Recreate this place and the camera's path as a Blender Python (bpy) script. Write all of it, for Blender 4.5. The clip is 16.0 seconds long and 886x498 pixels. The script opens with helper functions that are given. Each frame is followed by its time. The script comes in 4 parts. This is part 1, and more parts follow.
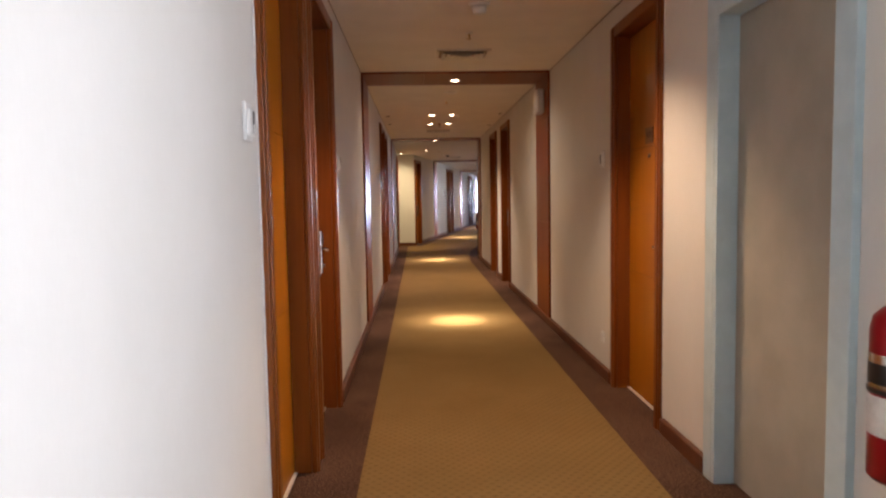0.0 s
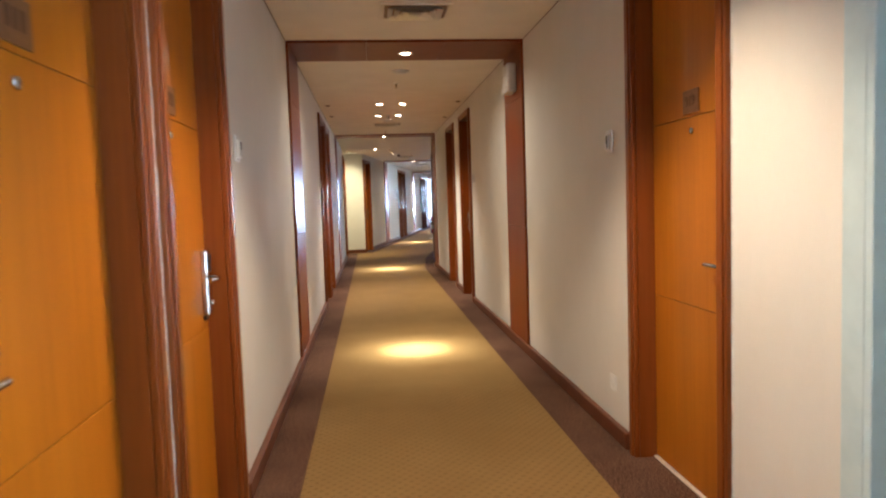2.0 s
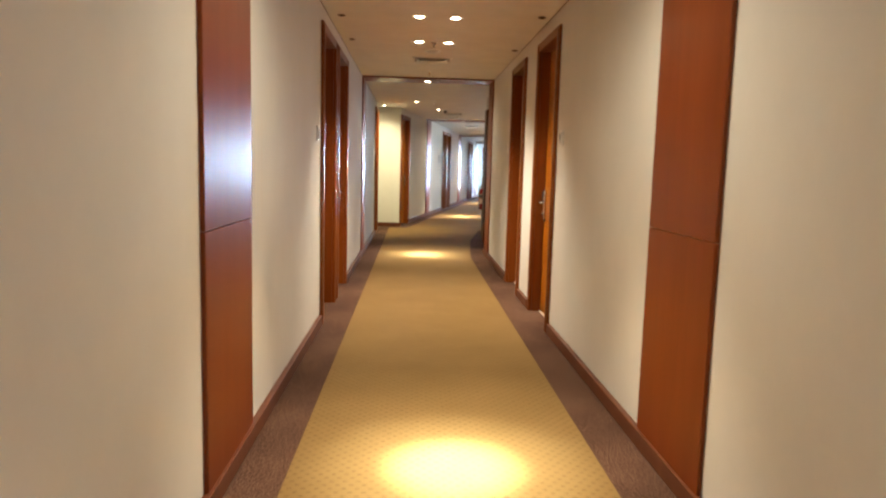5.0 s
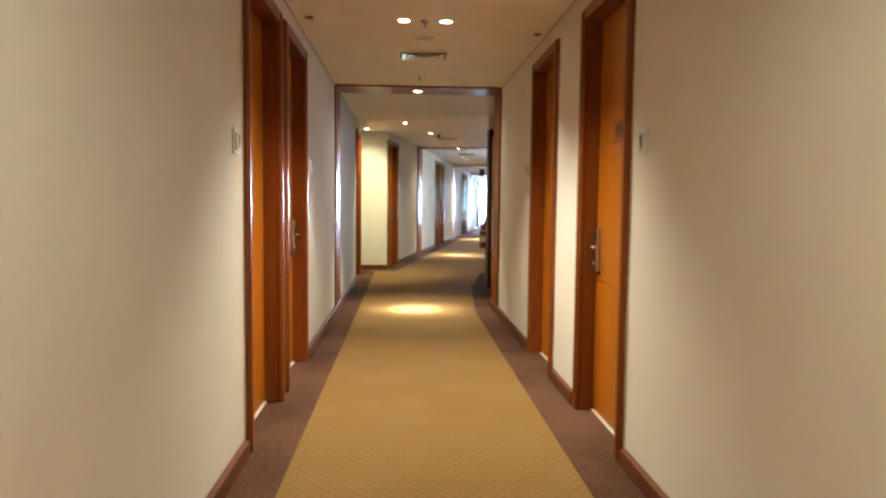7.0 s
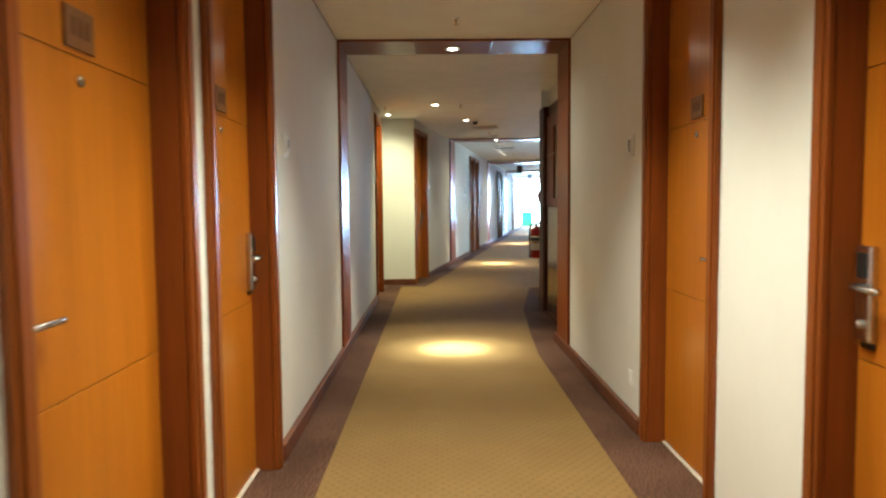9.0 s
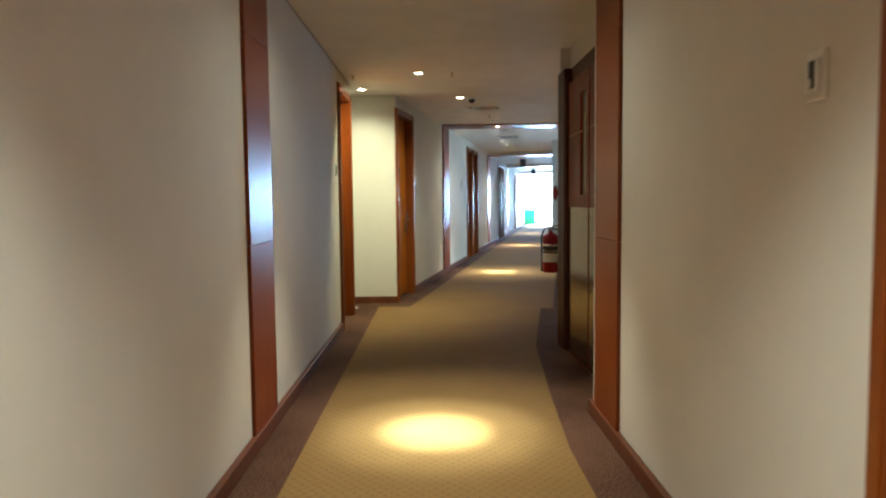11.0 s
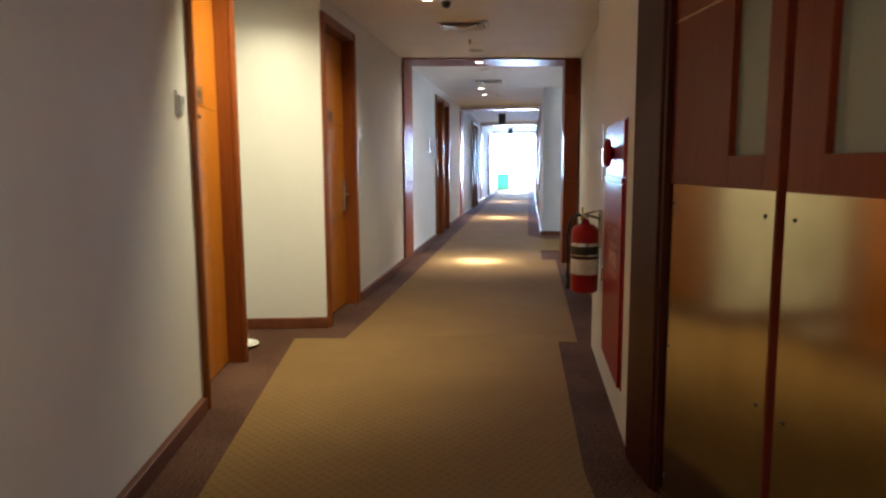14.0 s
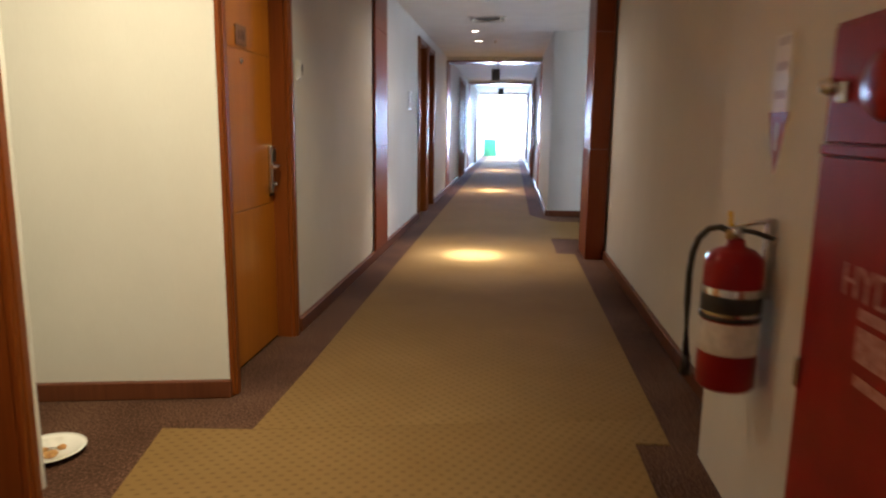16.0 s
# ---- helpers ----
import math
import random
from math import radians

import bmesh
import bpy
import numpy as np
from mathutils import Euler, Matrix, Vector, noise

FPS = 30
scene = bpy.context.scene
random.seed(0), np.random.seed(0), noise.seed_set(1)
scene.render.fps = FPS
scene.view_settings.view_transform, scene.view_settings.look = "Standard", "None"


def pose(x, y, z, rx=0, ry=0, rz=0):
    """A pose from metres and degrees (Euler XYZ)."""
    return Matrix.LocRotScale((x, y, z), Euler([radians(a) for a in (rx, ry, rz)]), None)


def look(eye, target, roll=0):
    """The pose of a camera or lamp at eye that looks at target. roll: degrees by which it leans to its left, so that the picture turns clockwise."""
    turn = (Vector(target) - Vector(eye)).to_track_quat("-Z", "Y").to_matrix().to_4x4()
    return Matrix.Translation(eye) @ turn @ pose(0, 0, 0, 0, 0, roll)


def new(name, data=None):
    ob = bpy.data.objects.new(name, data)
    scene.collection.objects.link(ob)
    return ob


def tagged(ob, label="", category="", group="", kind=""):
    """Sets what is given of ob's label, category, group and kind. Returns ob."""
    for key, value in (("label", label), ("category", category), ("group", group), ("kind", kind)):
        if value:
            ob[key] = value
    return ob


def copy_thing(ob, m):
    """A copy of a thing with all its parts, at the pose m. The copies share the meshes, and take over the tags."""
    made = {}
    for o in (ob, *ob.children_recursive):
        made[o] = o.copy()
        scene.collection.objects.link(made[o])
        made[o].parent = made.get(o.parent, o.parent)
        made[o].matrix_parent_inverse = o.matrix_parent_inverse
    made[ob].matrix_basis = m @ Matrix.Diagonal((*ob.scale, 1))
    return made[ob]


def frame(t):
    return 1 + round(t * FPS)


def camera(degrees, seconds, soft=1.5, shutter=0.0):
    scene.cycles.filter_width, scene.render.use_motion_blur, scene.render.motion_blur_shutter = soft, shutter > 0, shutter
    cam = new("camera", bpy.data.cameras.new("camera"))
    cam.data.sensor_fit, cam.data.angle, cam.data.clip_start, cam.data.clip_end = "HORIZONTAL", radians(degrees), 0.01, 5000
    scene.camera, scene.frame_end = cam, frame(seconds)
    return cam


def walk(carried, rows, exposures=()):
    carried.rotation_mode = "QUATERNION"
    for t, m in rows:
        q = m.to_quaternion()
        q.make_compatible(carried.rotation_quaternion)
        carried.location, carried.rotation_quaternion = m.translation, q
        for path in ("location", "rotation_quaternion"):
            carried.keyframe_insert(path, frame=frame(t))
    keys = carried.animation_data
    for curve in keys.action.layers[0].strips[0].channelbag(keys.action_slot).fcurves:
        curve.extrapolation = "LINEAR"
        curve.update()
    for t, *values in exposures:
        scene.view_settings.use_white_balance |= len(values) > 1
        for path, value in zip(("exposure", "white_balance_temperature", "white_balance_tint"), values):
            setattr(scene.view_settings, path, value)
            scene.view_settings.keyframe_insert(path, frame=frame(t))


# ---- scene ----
cam = camera(66.0, 16.0, soft=2.2, shutter=0.5)
PATH = [
    (0, (0.572, 0.261, 1.343), (0.644, 2.255, 1.196), -1.0),
    (0.5, (0.574, 0.439, 1.332), (0.654, 2.426, 1.111), -1.2),
    (1, (0.591, 0.793, 1.342), (0.599, 2.784, 1.144), -0.1),
    (1.5, (0.567, 1.249, 1.336), (0.674, 3.236, 1.13), -0.8),
    (2, (0.638, 1.673, 1.326), (0.847, 3.657, 1.184), -1.9),
    (2.5, (0.732, 2.137, 1.34), (0.769, 4.127, 1.141), 1.4),
    (3, (0.74, 2.636, 1.345), (0.877, 4.621, 1.143), 0.3),
    (3.5, (0.765, 3.183, 1.343), (0.859, 5.174, 1.176), 1.0),
    (4, (0.748, 3.661, 1.335), (0.774, 5.653, 1.154), 1.0),
    (4.2, (0.74, 3.875, 1.336), (0.852, 5.862, 1.13), 0.4),
    (6.3, (0.903, 6.26, 1.307), (0.942, 8.245, 1.061), 3.6),
    (6.5, (0.892, 6.468, 1.298), (0.996, 8.459, 1.137), 2.9),
    (7, (0.836, 6.981, 1.301), (0.948, 8.973, 1.164), 0.6),
    (7.5, (0.804, 7.519, 1.301), (0.772, 9.514, 1.166), 2.1),
    (8, (0.788, 8.098, 1.306), (0.904, 10.084, 1.105), 0.1),
    (8.5, (0.824, 8.631, 1.288), (0.793, 10.623, 1.11), 0.5),
    (9, (0.815, 9.23, 1.281), (0.838, 11.225, 1.149), -0.5),
    (9.5, (0.856, 9.762, 1.28), (0.901, 11.759, 1.173), -1.7),
    (10, (0.905, 10.327, 1.281), (0.925, 12.323, 1.153), 1.2),
    (10.2, (0.922, 10.556, 1.282), (0.97, 12.552, 1.169), 0.1),
    (12.3, (1.068, 12.782, 1.33), (1.06, 14.772, 1.13), -0.7),
    (12.5, (1.072, 12.996, 1.329), (1.076, 14.99, 1.173), 0.1),
    (13, (1.049, 13.537, 1.334), (1.216, 15.524, 1.173), -0.8),
    (13.5, (1.055, 14.092, 1.334), (1.121, 16.077, 1.103), 0.6),
    (14, (1.108, 14.671, 1.318), (1.226, 16.652, 1.067), -0.3),
    (14.5, (1.119, 15.224, 1.26), (1.303, 17.198, 0.985), -2.2),
    (15, (1.158, 15.799, 1.3), (1.334, 17.777, 1.064), -0.8),
    (15.5, (1.172, 16.377, 1.28), (1.411, 18.34, 0.981), -3.9),
    (16, (1.218, 16.977, 1.27), (1.392, 18.938, 0.919), 0.7),
]
EXPOSURES = [(0.0, -0.32, 6900, 23), (1.0, 0.1, 6850, 20), (2.0, 0.32, 5950, 9), (2.6, 0.55, 5400, 1), (3.4, 0.58, 5500, 1), (4.0, 0.6, 6150, 5), (6.5, 0.46, 6250, 2),
             (7.2, 0.48, 6100, 0), (8.4, 0.5, 5750, -5), (9.2, 0.4, 5450, -7), (10.0, 0.26, 5200, -9), (12.5, 0.14, 5950, 7), (14.0, 0.15, 5600, 9), (16.0, -0.04, 5900, 14)]
walk(cam, [(t, look(eye, target, roll)) for t, eye, target, roll in PATH], EXPOSURES)

# ---- plan, in metres ----
LX, RX, H = 0.025, 1.945, 2.63          # faces of the first corridor's walls, ceiling height
BEND = pose(0.5, 20.19, 0, 0, 0, -10.6)  # second corridor: local x across, local y along
BACK, END = -2.6, 29.3                   # end walls: behind the start, and at the far window
LEFT = pose(LX, 0, 0, 0, 0, -90)         # local x = -y, local y out of the wall
RIGHT = pose(RX, 0, 0, 0, 0, 90)         # local x = y, local y out of the wall
LEFT2 = BEND @ pose(0.0, 0, 0, 0, 0, -90)
RIGHT2 = BEND @ pose(1.86, 0, 0, 0, 0, 90)
WARM = (1.0, 0.83, 0.62)
ENTRY_WARM = (1.0, 0.75, 0.50)
YELLOW_WARM = (1.0, 0.83, 0.48)
POOL = (1.0, 0.94, 0.79)
DAY = (0.64, 0.80, 1.0)
BLUE_DAY = (0.52, 0.71, 1.0)

# ---- world and lights ----
world = bpy.data.worlds.new("sky")
scene.world = world
world.use_nodes = True
wn = world.node_tree.nodes
sky = wn.new("ShaderNodeTexSky")
sky.sky_type, sky.sun_disc, sky.sun_elevation, sky.sun_rotation = "NISHITA", False, radians(40), radians(60)
wn["Background"].inputs["Strength"].default_value = 0.1
world.node_tree.links.new(sky.outputs["Color"], wn["Background"].inputs["Color"])


def spot(m, power, degrees, blend, colour=WARM, radius=0.03):
    data = bpy.data.lights.new("downlight_beam", "SPOT")
    data.energy, data.spot_size, data.spot_blend, data.color, data.shadow_soft_size = power, radians(degrees), blend, colour, radius
    ob = new("downlight_beam", data)
    ob.matrix_world = m
    return ob


def window_light(m, width, height, power, colour=DAY):
    data = bpy.data.lights.new("window_daylight", "AREA")
    data.shape, data.size, data.size_y, data.energy, data.color = "RECTANGLE", width, height, power, colour
    ob = new("window_daylight", data)
    ob.matrix_world = m
    return ob


# daylight: window behind the start, fill added in the side passage, far end window
window_light(look((RX - 0.02, 0.35, 1.4), (0, 0.35, 1.4)), 2.4, 2.0, 36)
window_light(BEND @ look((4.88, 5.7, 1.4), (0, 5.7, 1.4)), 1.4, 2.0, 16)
window_light(BEND @ look((0.93, END - 0.05, 1.35), (0.93, 0, 1.2)), 1.6, 2.3, 1200, BLUE_DAY)

# downlights: (pose of the ceiling point, power, cone, softness, colour, tilt of the beam)
ROOM = (94, 106, 0.7, WARM)
ENTRY = (96, 110, 0.5, ENTRY_WARM)
CORE, RIM, HALO = (2300, 17, 1.0), (600, 32, 1.0), (300, 68, 1.0)        # the deep portal lamps throw a small bright pool
DEEP = [(pose(1.0, 7.70, H), 66), (pose(0.98, 15.19, H), 30),
        (BEND @ pose(0.95, 3.75, H), 60), (BEND @ pose(0.93, 11.0, H), 75), (BEND @ pose(0.93, 17.8, H), 75), (BEND @ pose(0.93, 24.6, H), 75)]
LAMPS = [(pose(x, 4.0, H), ENTRY, pose(0, 0, 0)) for x in (0.82, 1.13)]
LAMPS += [(pose(x, y, H), ROOM, pose(0, 0, 0)) for y in (10.9, 12.1) for x in (0.82, 1.13)]
# wall washers at the bend, turned towards the left wall and the wall end
LAMPS += [(pose(0.83, 18.65, H), (215, 118, 1.0, YELLOW_WARM), pose(0, 0, 0, 20, 26)),
          (pose(1.33, 20.38, H), (50, 120, 1.0, YELLOW_WARM), pose(0, 0, 0, 0, 14)),
          (pose(0.13, 19.67, H), (34, 136, 1.0, YELLOW_WARM), pose(0, 0, 0))]
LAMPS += [(BEND @ pose(0.74, s, H), (34, 112, 1.0, YELLOW_WARM), pose(0, 0, 0)) for s in (7.1, 8.23)]
for m, kind, tilt in LAMPS:
    spot(m @ pose(0, 0, -0.04) @ tilt, *kind)
for k, (m, spill) in enumerate(DEEP):
    low = m @ pose(0, 0, -0.04 if k < 3 else -0.11)
    spot(low, *CORE, POOL)
    spot(low, *RIM, POOL)
    spot(low, *HALO)
    spot(low, spill, 165, 0.9)


# ---- materials ----
def material(name):
    mat = bpy.data.materials.new(name)
    mat.use_nodes = True
    nodes, links = mat.node_tree.nodes, mat.node_tree.links
    return mat, nodes, links, nodes["Principled BSDF"]


def node(nodes, kind, **inputs):
    n = nodes.new(kind)
    for key, value in inputs.items():
        n.inputs[key.replace("_", " ")].default_value = value
    return n


def ramp(nodes, links, source, stops):
    n = nodes.new("ShaderNodeValToRGB")
    n.color_ramp.elements[0].position, n.color_ramp.elements[0].color = stops[0][0], (*stops[0][1], 1)
    n.color_ramp.elements[1].position, n.color_ramp.elements[1].color = stops[-1][0], (*stops[-1][1], 1)
    for p, c in stops[1:-1]:
        n.color_ramp.elements.new(p).color = (*c, 1)
    links.new(source, n.inputs["Fac"])
    return n.outputs["Color"]


def mapped(nodes, links, scale, world_space=False):
    """Object or world coordinates, scaled, shifted by the object's random number."""
    if world_space:
        source = nodes.new("ShaderNodeNewGeometry").outputs["Position"]
    else:
        source = nodes.new("ShaderNodeTexCoord").outputs["Object"]
    m = nodes.new("ShaderNodeMapping")
    m.inputs["Scale"].default_value = scale
    links.new(source, m.inputs["Vector"])
    if not world_space:
        info = nodes.new("ShaderNodeObjectInfo")
        mul = nodes.new("ShaderNodeMath")
        mul.operation = "MULTIPLY"
        mul.inputs[1].default_value = 37.0
        links.new(info.outputs["Random"], mul.inputs[0])
        links.new(mul.outputs[0], m.inputs["Location"])
    return m.outputs["Vector"]


def bump(nodes, links, bsdf, height, strength, distance=0.002):
    b = node(nodes, "ShaderNodeBump", Strength=strength, Distance=distance)
    links.new(height, b.inputs["Height"])
    links.new(b.outputs["Normal"], bsdf.inputs["Normal"])


def wood(name, light, dark, rough, coat=0.35):
    mat, nodes, links, bsdf = material(name)
    fine = node(nodes, "ShaderNodeTexNoise", Scale=1.0, Detail=7.0, Roughness=0.6)
    links.new(mapped(nodes, links, (55, 55, 2.2)), fine.inputs["Vector"])
    broad = node(nodes, "ShaderNodeTexNoise", Scale=1.0, Detail=3.0, Distortion=0.6)
    links.new(mapped(nodes, links, (7, 7, 0.6)), broad.inputs["Vector"])
    mix = nodes.new("ShaderNodeMath")
    mix.operation = "MULTIPLY_ADD"
    mix.inputs[1].default_value = 0.5
    links.new(fine.outputs["Fac"], mix.inputs[0])
    half = nodes.new("ShaderNodeMath")
    half.operation = "MULTIPLY"
    half.inputs[1].default_value = 0.5
    links.new(broad.outputs["Fac"], half.inputs[0])
    links.new(half.outputs[0], mix.inputs[2])
    middle = tuple((a + b) / 2 for a, b in zip(light, dark))
    links.new(ramp(nodes, links, mix.outputs[0], [(0.32, dark), (0.5, middle), (0.68, light)]), bsdf.inputs["Base Color"])
    wear = node(nodes, "ShaderNodeTexNoise", Scale=1.0, Detail=3.0)
    links.new(mapped(nodes, links, (5, 5, 1.5)), wear.inputs["Vector"])
    r = node(nodes, "ShaderNodeMapRange")
    r.inputs["To Min"].default_value, r.inputs["To Max"].default_value = rough - 0.02, rough + 0.04
    links.new(wear.outputs["Fac"], r.inputs["Value"])
    links.new(r.outputs["Result"], bsdf.inputs["Roughness"])
    bsdf.inputs["Coat Weight"].default_value, bsdf.inputs["Coat Roughness"].default_value = coat, 0.16
    bsdf.inputs["Specular IOR Level"].default_value = 0.3
    return mat


def speckled(name, a, b, rough, scale=40.0, metal=0.0, relief=0.1, coat=0.0):
    """A surface with fine mottling and slow stains."""
    mat, nodes, links, bsdf = material(name)
    fine = node(nodes, "ShaderNodeTexNoise", Scale=scale, Detail=5.0)
    links.new(nodes.new("ShaderNodeTexCoord").outputs["Object"], fine.inputs["Vector"])
    links.new(ramp(nodes, links, fine.outputs["Fac"], [(0.35, a), (0.65, b)]), bsdf.inputs["Base Color"])
    bsdf.inputs["Roughness"].default_value, bsdf.inputs["Metallic"].default_value = rough, metal
    bsdf.inputs["Coat Weight"].default_value = coat
    if relief:
        bump(nodes, links, bsdf, fine.outputs["Fac"], relief, 0.001)
    return mat


def wallpaper(name, a, b):
    mat, nodes, links, bsdf = material(name)
    weave = node(nodes, "ShaderNodeTexNoise", Scale=1.0, Detail=4.0)
    links.new(mapped(nodes, links, (160, 160, 22), True), weave.inputs["Vector"])
    stains = node(nodes, "ShaderNodeTexNoise", Scale=1.0, Detail=5.0, Roughness=0.65)
    links.new(mapped(nodes, links, (1.6, 1.6, 1.1), True), stains.inputs["Vector"])
    add = nodes.new("ShaderNodeMath")
    add.operation = "MULTIPLY_ADD"
    add.inputs[1].default_value = 0.25
    links.new(weave.outputs["Fac"], add.inputs[0])
    links.new(stains.outputs["Fac"], add.inputs[2])
    links.new(ramp(nodes, links, add.outputs[0], [(0.4, a), (0.85, b)]), bsdf.inputs["Base Color"])
    bsdf.inputs["Roughness"].default_value, bsdf.inputs["Specular IOR Level"].default_value = 0.75, 0.2
    bump(nodes, links, bsdf, weave.outputs["Fac"], 0.25, 0.0008)
    return mat


def brown_carpet():
    mat, nodes, links, bsdf = material("brown_loop_carpet")
    pile = node(nodes, "ShaderNodeTexNoise", Scale=1.0, Detail=3.0)
    links.new(mapped(nodes, links, (120, 120, 120), True), pile.inputs["Vector"])
    dirt = node(nodes, "ShaderNodeTexNoise", Scale=1.0, Detail=4.0)
    links.new(mapped(nodes, links, (1.3, 1.3, 1.3), True), dirt.inputs["Vector"])
    add = nodes.new("ShaderNodeMath")
    add.operation = "MULTIPLY_ADD"
    add.inputs[1].default_value = 0.35
    links.new(dirt.outputs["Fac"], add.inputs[0])
    links.new(pile.outputs["Fac"], add.inputs[2])
    links.new(ramp(nodes, links, add.outputs[0], [(0.45, (0.026, 0.013, 0.009)), (0.66, (0.074, 0.036, 0.023)), (0.82, (0.19, 0.105, 0.068))]), bsdf.inputs["Base Color"])
    bsdf.inputs["Roughness"].default_value, bsdf.inputs["Specular IOR Level"].default_value = 0.95, 0.08
    bump(nodes, links, bsdf, pile.outputs["Fac"], 0.6, 0.004)
    return mat


def gold_carpet():
    """Cut-pile runner with rows of short darker dashes."""
    mat, nodes, links, bsdf = material("gold_dashed_carpet")
    coords = nodes.new("ShaderNodeTexCoord").outputs["Object"]
    # staggered dashes where two stretched wave patterns meet
    sep = nodes.new("ShaderNodeSeparateXYZ")
    links.new(coords, sep.inputs["Vector"])

    def wave(axis, step, shift, narrow):
        a = nodes.new("ShaderNodeMath")
        a.operation, a.inputs[1].default_value, a.inputs[2].default_value = "MULTIPLY_ADD", 1 / step, shift
        links.new(sep.outputs[axis], a.inputs[0])
        f = nodes.new("ShaderNodeMath")
        f.operation, f.inputs[1].default_value = "PINGPONG", 0.5
        links.new(a.outputs[0], f.inputs[0])
        g = nodes.new("ShaderNodeMapRange")
        g.inputs["From Min"].default_value, g.inputs["From Max"].default_value = 0.5 - narrow, 0.5 - narrow * 0.45
        links.new(f.outputs[0], g.inputs["Value"])
        return g.outputs["Result"]

    def times(a, b):
        n = nodes.new("ShaderNodeMath")
        n.operation = "MULTIPLY"
        links.new(a, n.inputs[0])
        links.new(b, n.inputs[1])
        return n.outputs[0]

    one = times(wave("X", 0.056, 0.0, 0.24), wave("Y", 0.066, 0.0, 0.11))
    two = times(wave("X", 0.056, 0.5, 0.24), wave("Y", 0.066, 0.5, 0.11))
    both = nodes.new("ShaderNodeMath")
    both.operation = "ADD"
    links.new(one, both.inputs[0])
    links.new(two, both.inputs[1])
    pile = node(nodes, "ShaderNodeTexNoise", Scale=260.0, Detail=3.0)
    links.new(coords, pile.inputs["Vector"])
    dirt = node(nodes, "ShaderNodeTexNoise", Scale=1.4, Detail=5.0, Roughness=0.6)
    links.new(coords, dirt.inputs["Vector"])
    add = nodes.new("ShaderNodeMath")
    add.operation, add.inputs[1].default_value = "MULTIPLY_ADD", 0.4
    links.new(pile.outputs["Fac"], add.inputs[0])
    links.new(dirt.outputs["Fac"], add.inputs[2])
    base = ramp(nodes, links, add.outputs[0], [(0.45, (0.204, 0.123, 0.043)), (0.95, (0.252, 0.157, 0.060))])
    mix = nodes.new("ShaderNodeMix")
    mix.data_type = "RGBA"
    links.new(both.outputs[0], mix.inputs["Factor"])
    links.new(base, mix.inputs["A"])
    mix.inputs["B"].default_value = (0.155, 0.095, 0.034, 1)
    links.new(mix.outputs["Result"], bsdf.inputs["Base Color"])
    bsdf.inputs["Roughness"].default_value, bsdf.inputs["Specular IOR Level"].default_value = 0.92, 0.08
    bump(nodes, links, bsdf, pile.outputs["Fac"], 0.5, 0.003)
    return mat


def glowing(name, colour, strength):
    mat, nodes, links, bsdf = material(name)
    bsdf.inputs["Base Color"].default_value = (0.9, 0.9, 0.9, 1)
    bsdf.inputs["Emission Color"].default_value, bsdf.inputs["Emission Strength"].default_value = (*colour, 1), strength
    return mat


def glass(name, tint, rough):
    mat, nodes, links, bsdf = material(name)
    bsdf.inputs["Base Color"].default_value, bsdf.inputs["Roughness"].default_value = (*tint, 1), rough
    bsdf.inputs["Transmission Weight"].default_value = 1.0
    return mat


PAPER = wallpaper("cream_wallpaper", (0.675, 0.66, 0.615), (0.735, 0.72, 0.68))
CEILING = speckled("painted_ceiling", (0.79, 0.745, 0.675), (0.84, 0.795, 0.725), 0.8, 3.0, relief=0.05)
BROWN = brown_carpet()
GOLD = gold_carpet()
DOOR_WOOD = wood("orange_veneer", (0.46, 0.157, 0.009), (0.35, 0.110, 0.006), 0.3, 0.12)
FRAME_WOOD = wood("red_brown_frame_wood", (0.235, 0.064, 0.010), (0.16, 0.039, 0.006), 0.32, 0.08)
FRAME_WOOD.node_tree.nodes["Principled BSDF"].inputs["Specular IOR Level"].default_value = 0.22
BAND_WOOD = wood("red_lacquered_wood", (0.215, 0.046, 0.007), (0.165, 0.032, 0.005), 0.34, 0.05)
BAND_WOOD.node_tree.nodes["Principled BSDF"].inputs["Specular IOR Level"].default_value = 0.2
BASE_WOOD = wood("dark_baseboard_wood", (0.16, 0.052, 0.022), (0.10, 0.030, 0.013), 0.4, 0.15)
DARK_WOOD = wood("dark_red_door_wood", (0.19, 0.036, 0.013), (0.12, 0.021, 0.009), 0.34, 0.0)
DARK_WOOD.node_tree.nodes["Principled BSDF"].inputs["Specular IOR Level"].default_value = 0.14
# leaf wood made blacker: the uprights' back-lit shade is in this colour
UPRIGHT_WOOD = wood("darkened_red_wood", (0.062, 0.014, 0.008), (0.040, 0.009, 0.005), 0.36, 0.0)
UPRIGHT_WOOD.node_tree.nodes["Principled BSDF"].inputs["Specular IOR Level"].default_value = 0.14
GAP = speckled("dark_gap", (0.07, 0.026, 0.008), (0.10, 0.036, 0.012), 0.9)
CHROME = speckled("brushed_chrome", (0.55, 0.55, 0.56), (0.68, 0.68, 0.68), 0.25, 90, 1.0, 0.02)
STEEL = speckled("brushed_steel", (0.46, 0.39, 0.24), (0.56, 0.48, 0.31), 0.14, 6, 1.0, 0.0)
ALU = speckled("satin_aluminium", (0.62, 0.60, 0.57), (0.72, 0.70, 0.67), 0.34, 30, 0.45, 0.02)
BLACK = speckled("black_plastic", (0.012, 0.012, 0.012), (0.02, 0.02, 0.02), 0.35)
WHITE = speckled("white_plastic", (0.72, 0.72, 0.70), (0.78, 0.78, 0.76), 0.4, 15, relief=0)
PLAQUE = speckled("brown_plaque", (0.15, 0.062, 0.022), (0.19, 0.08, 0.03), 0.4)
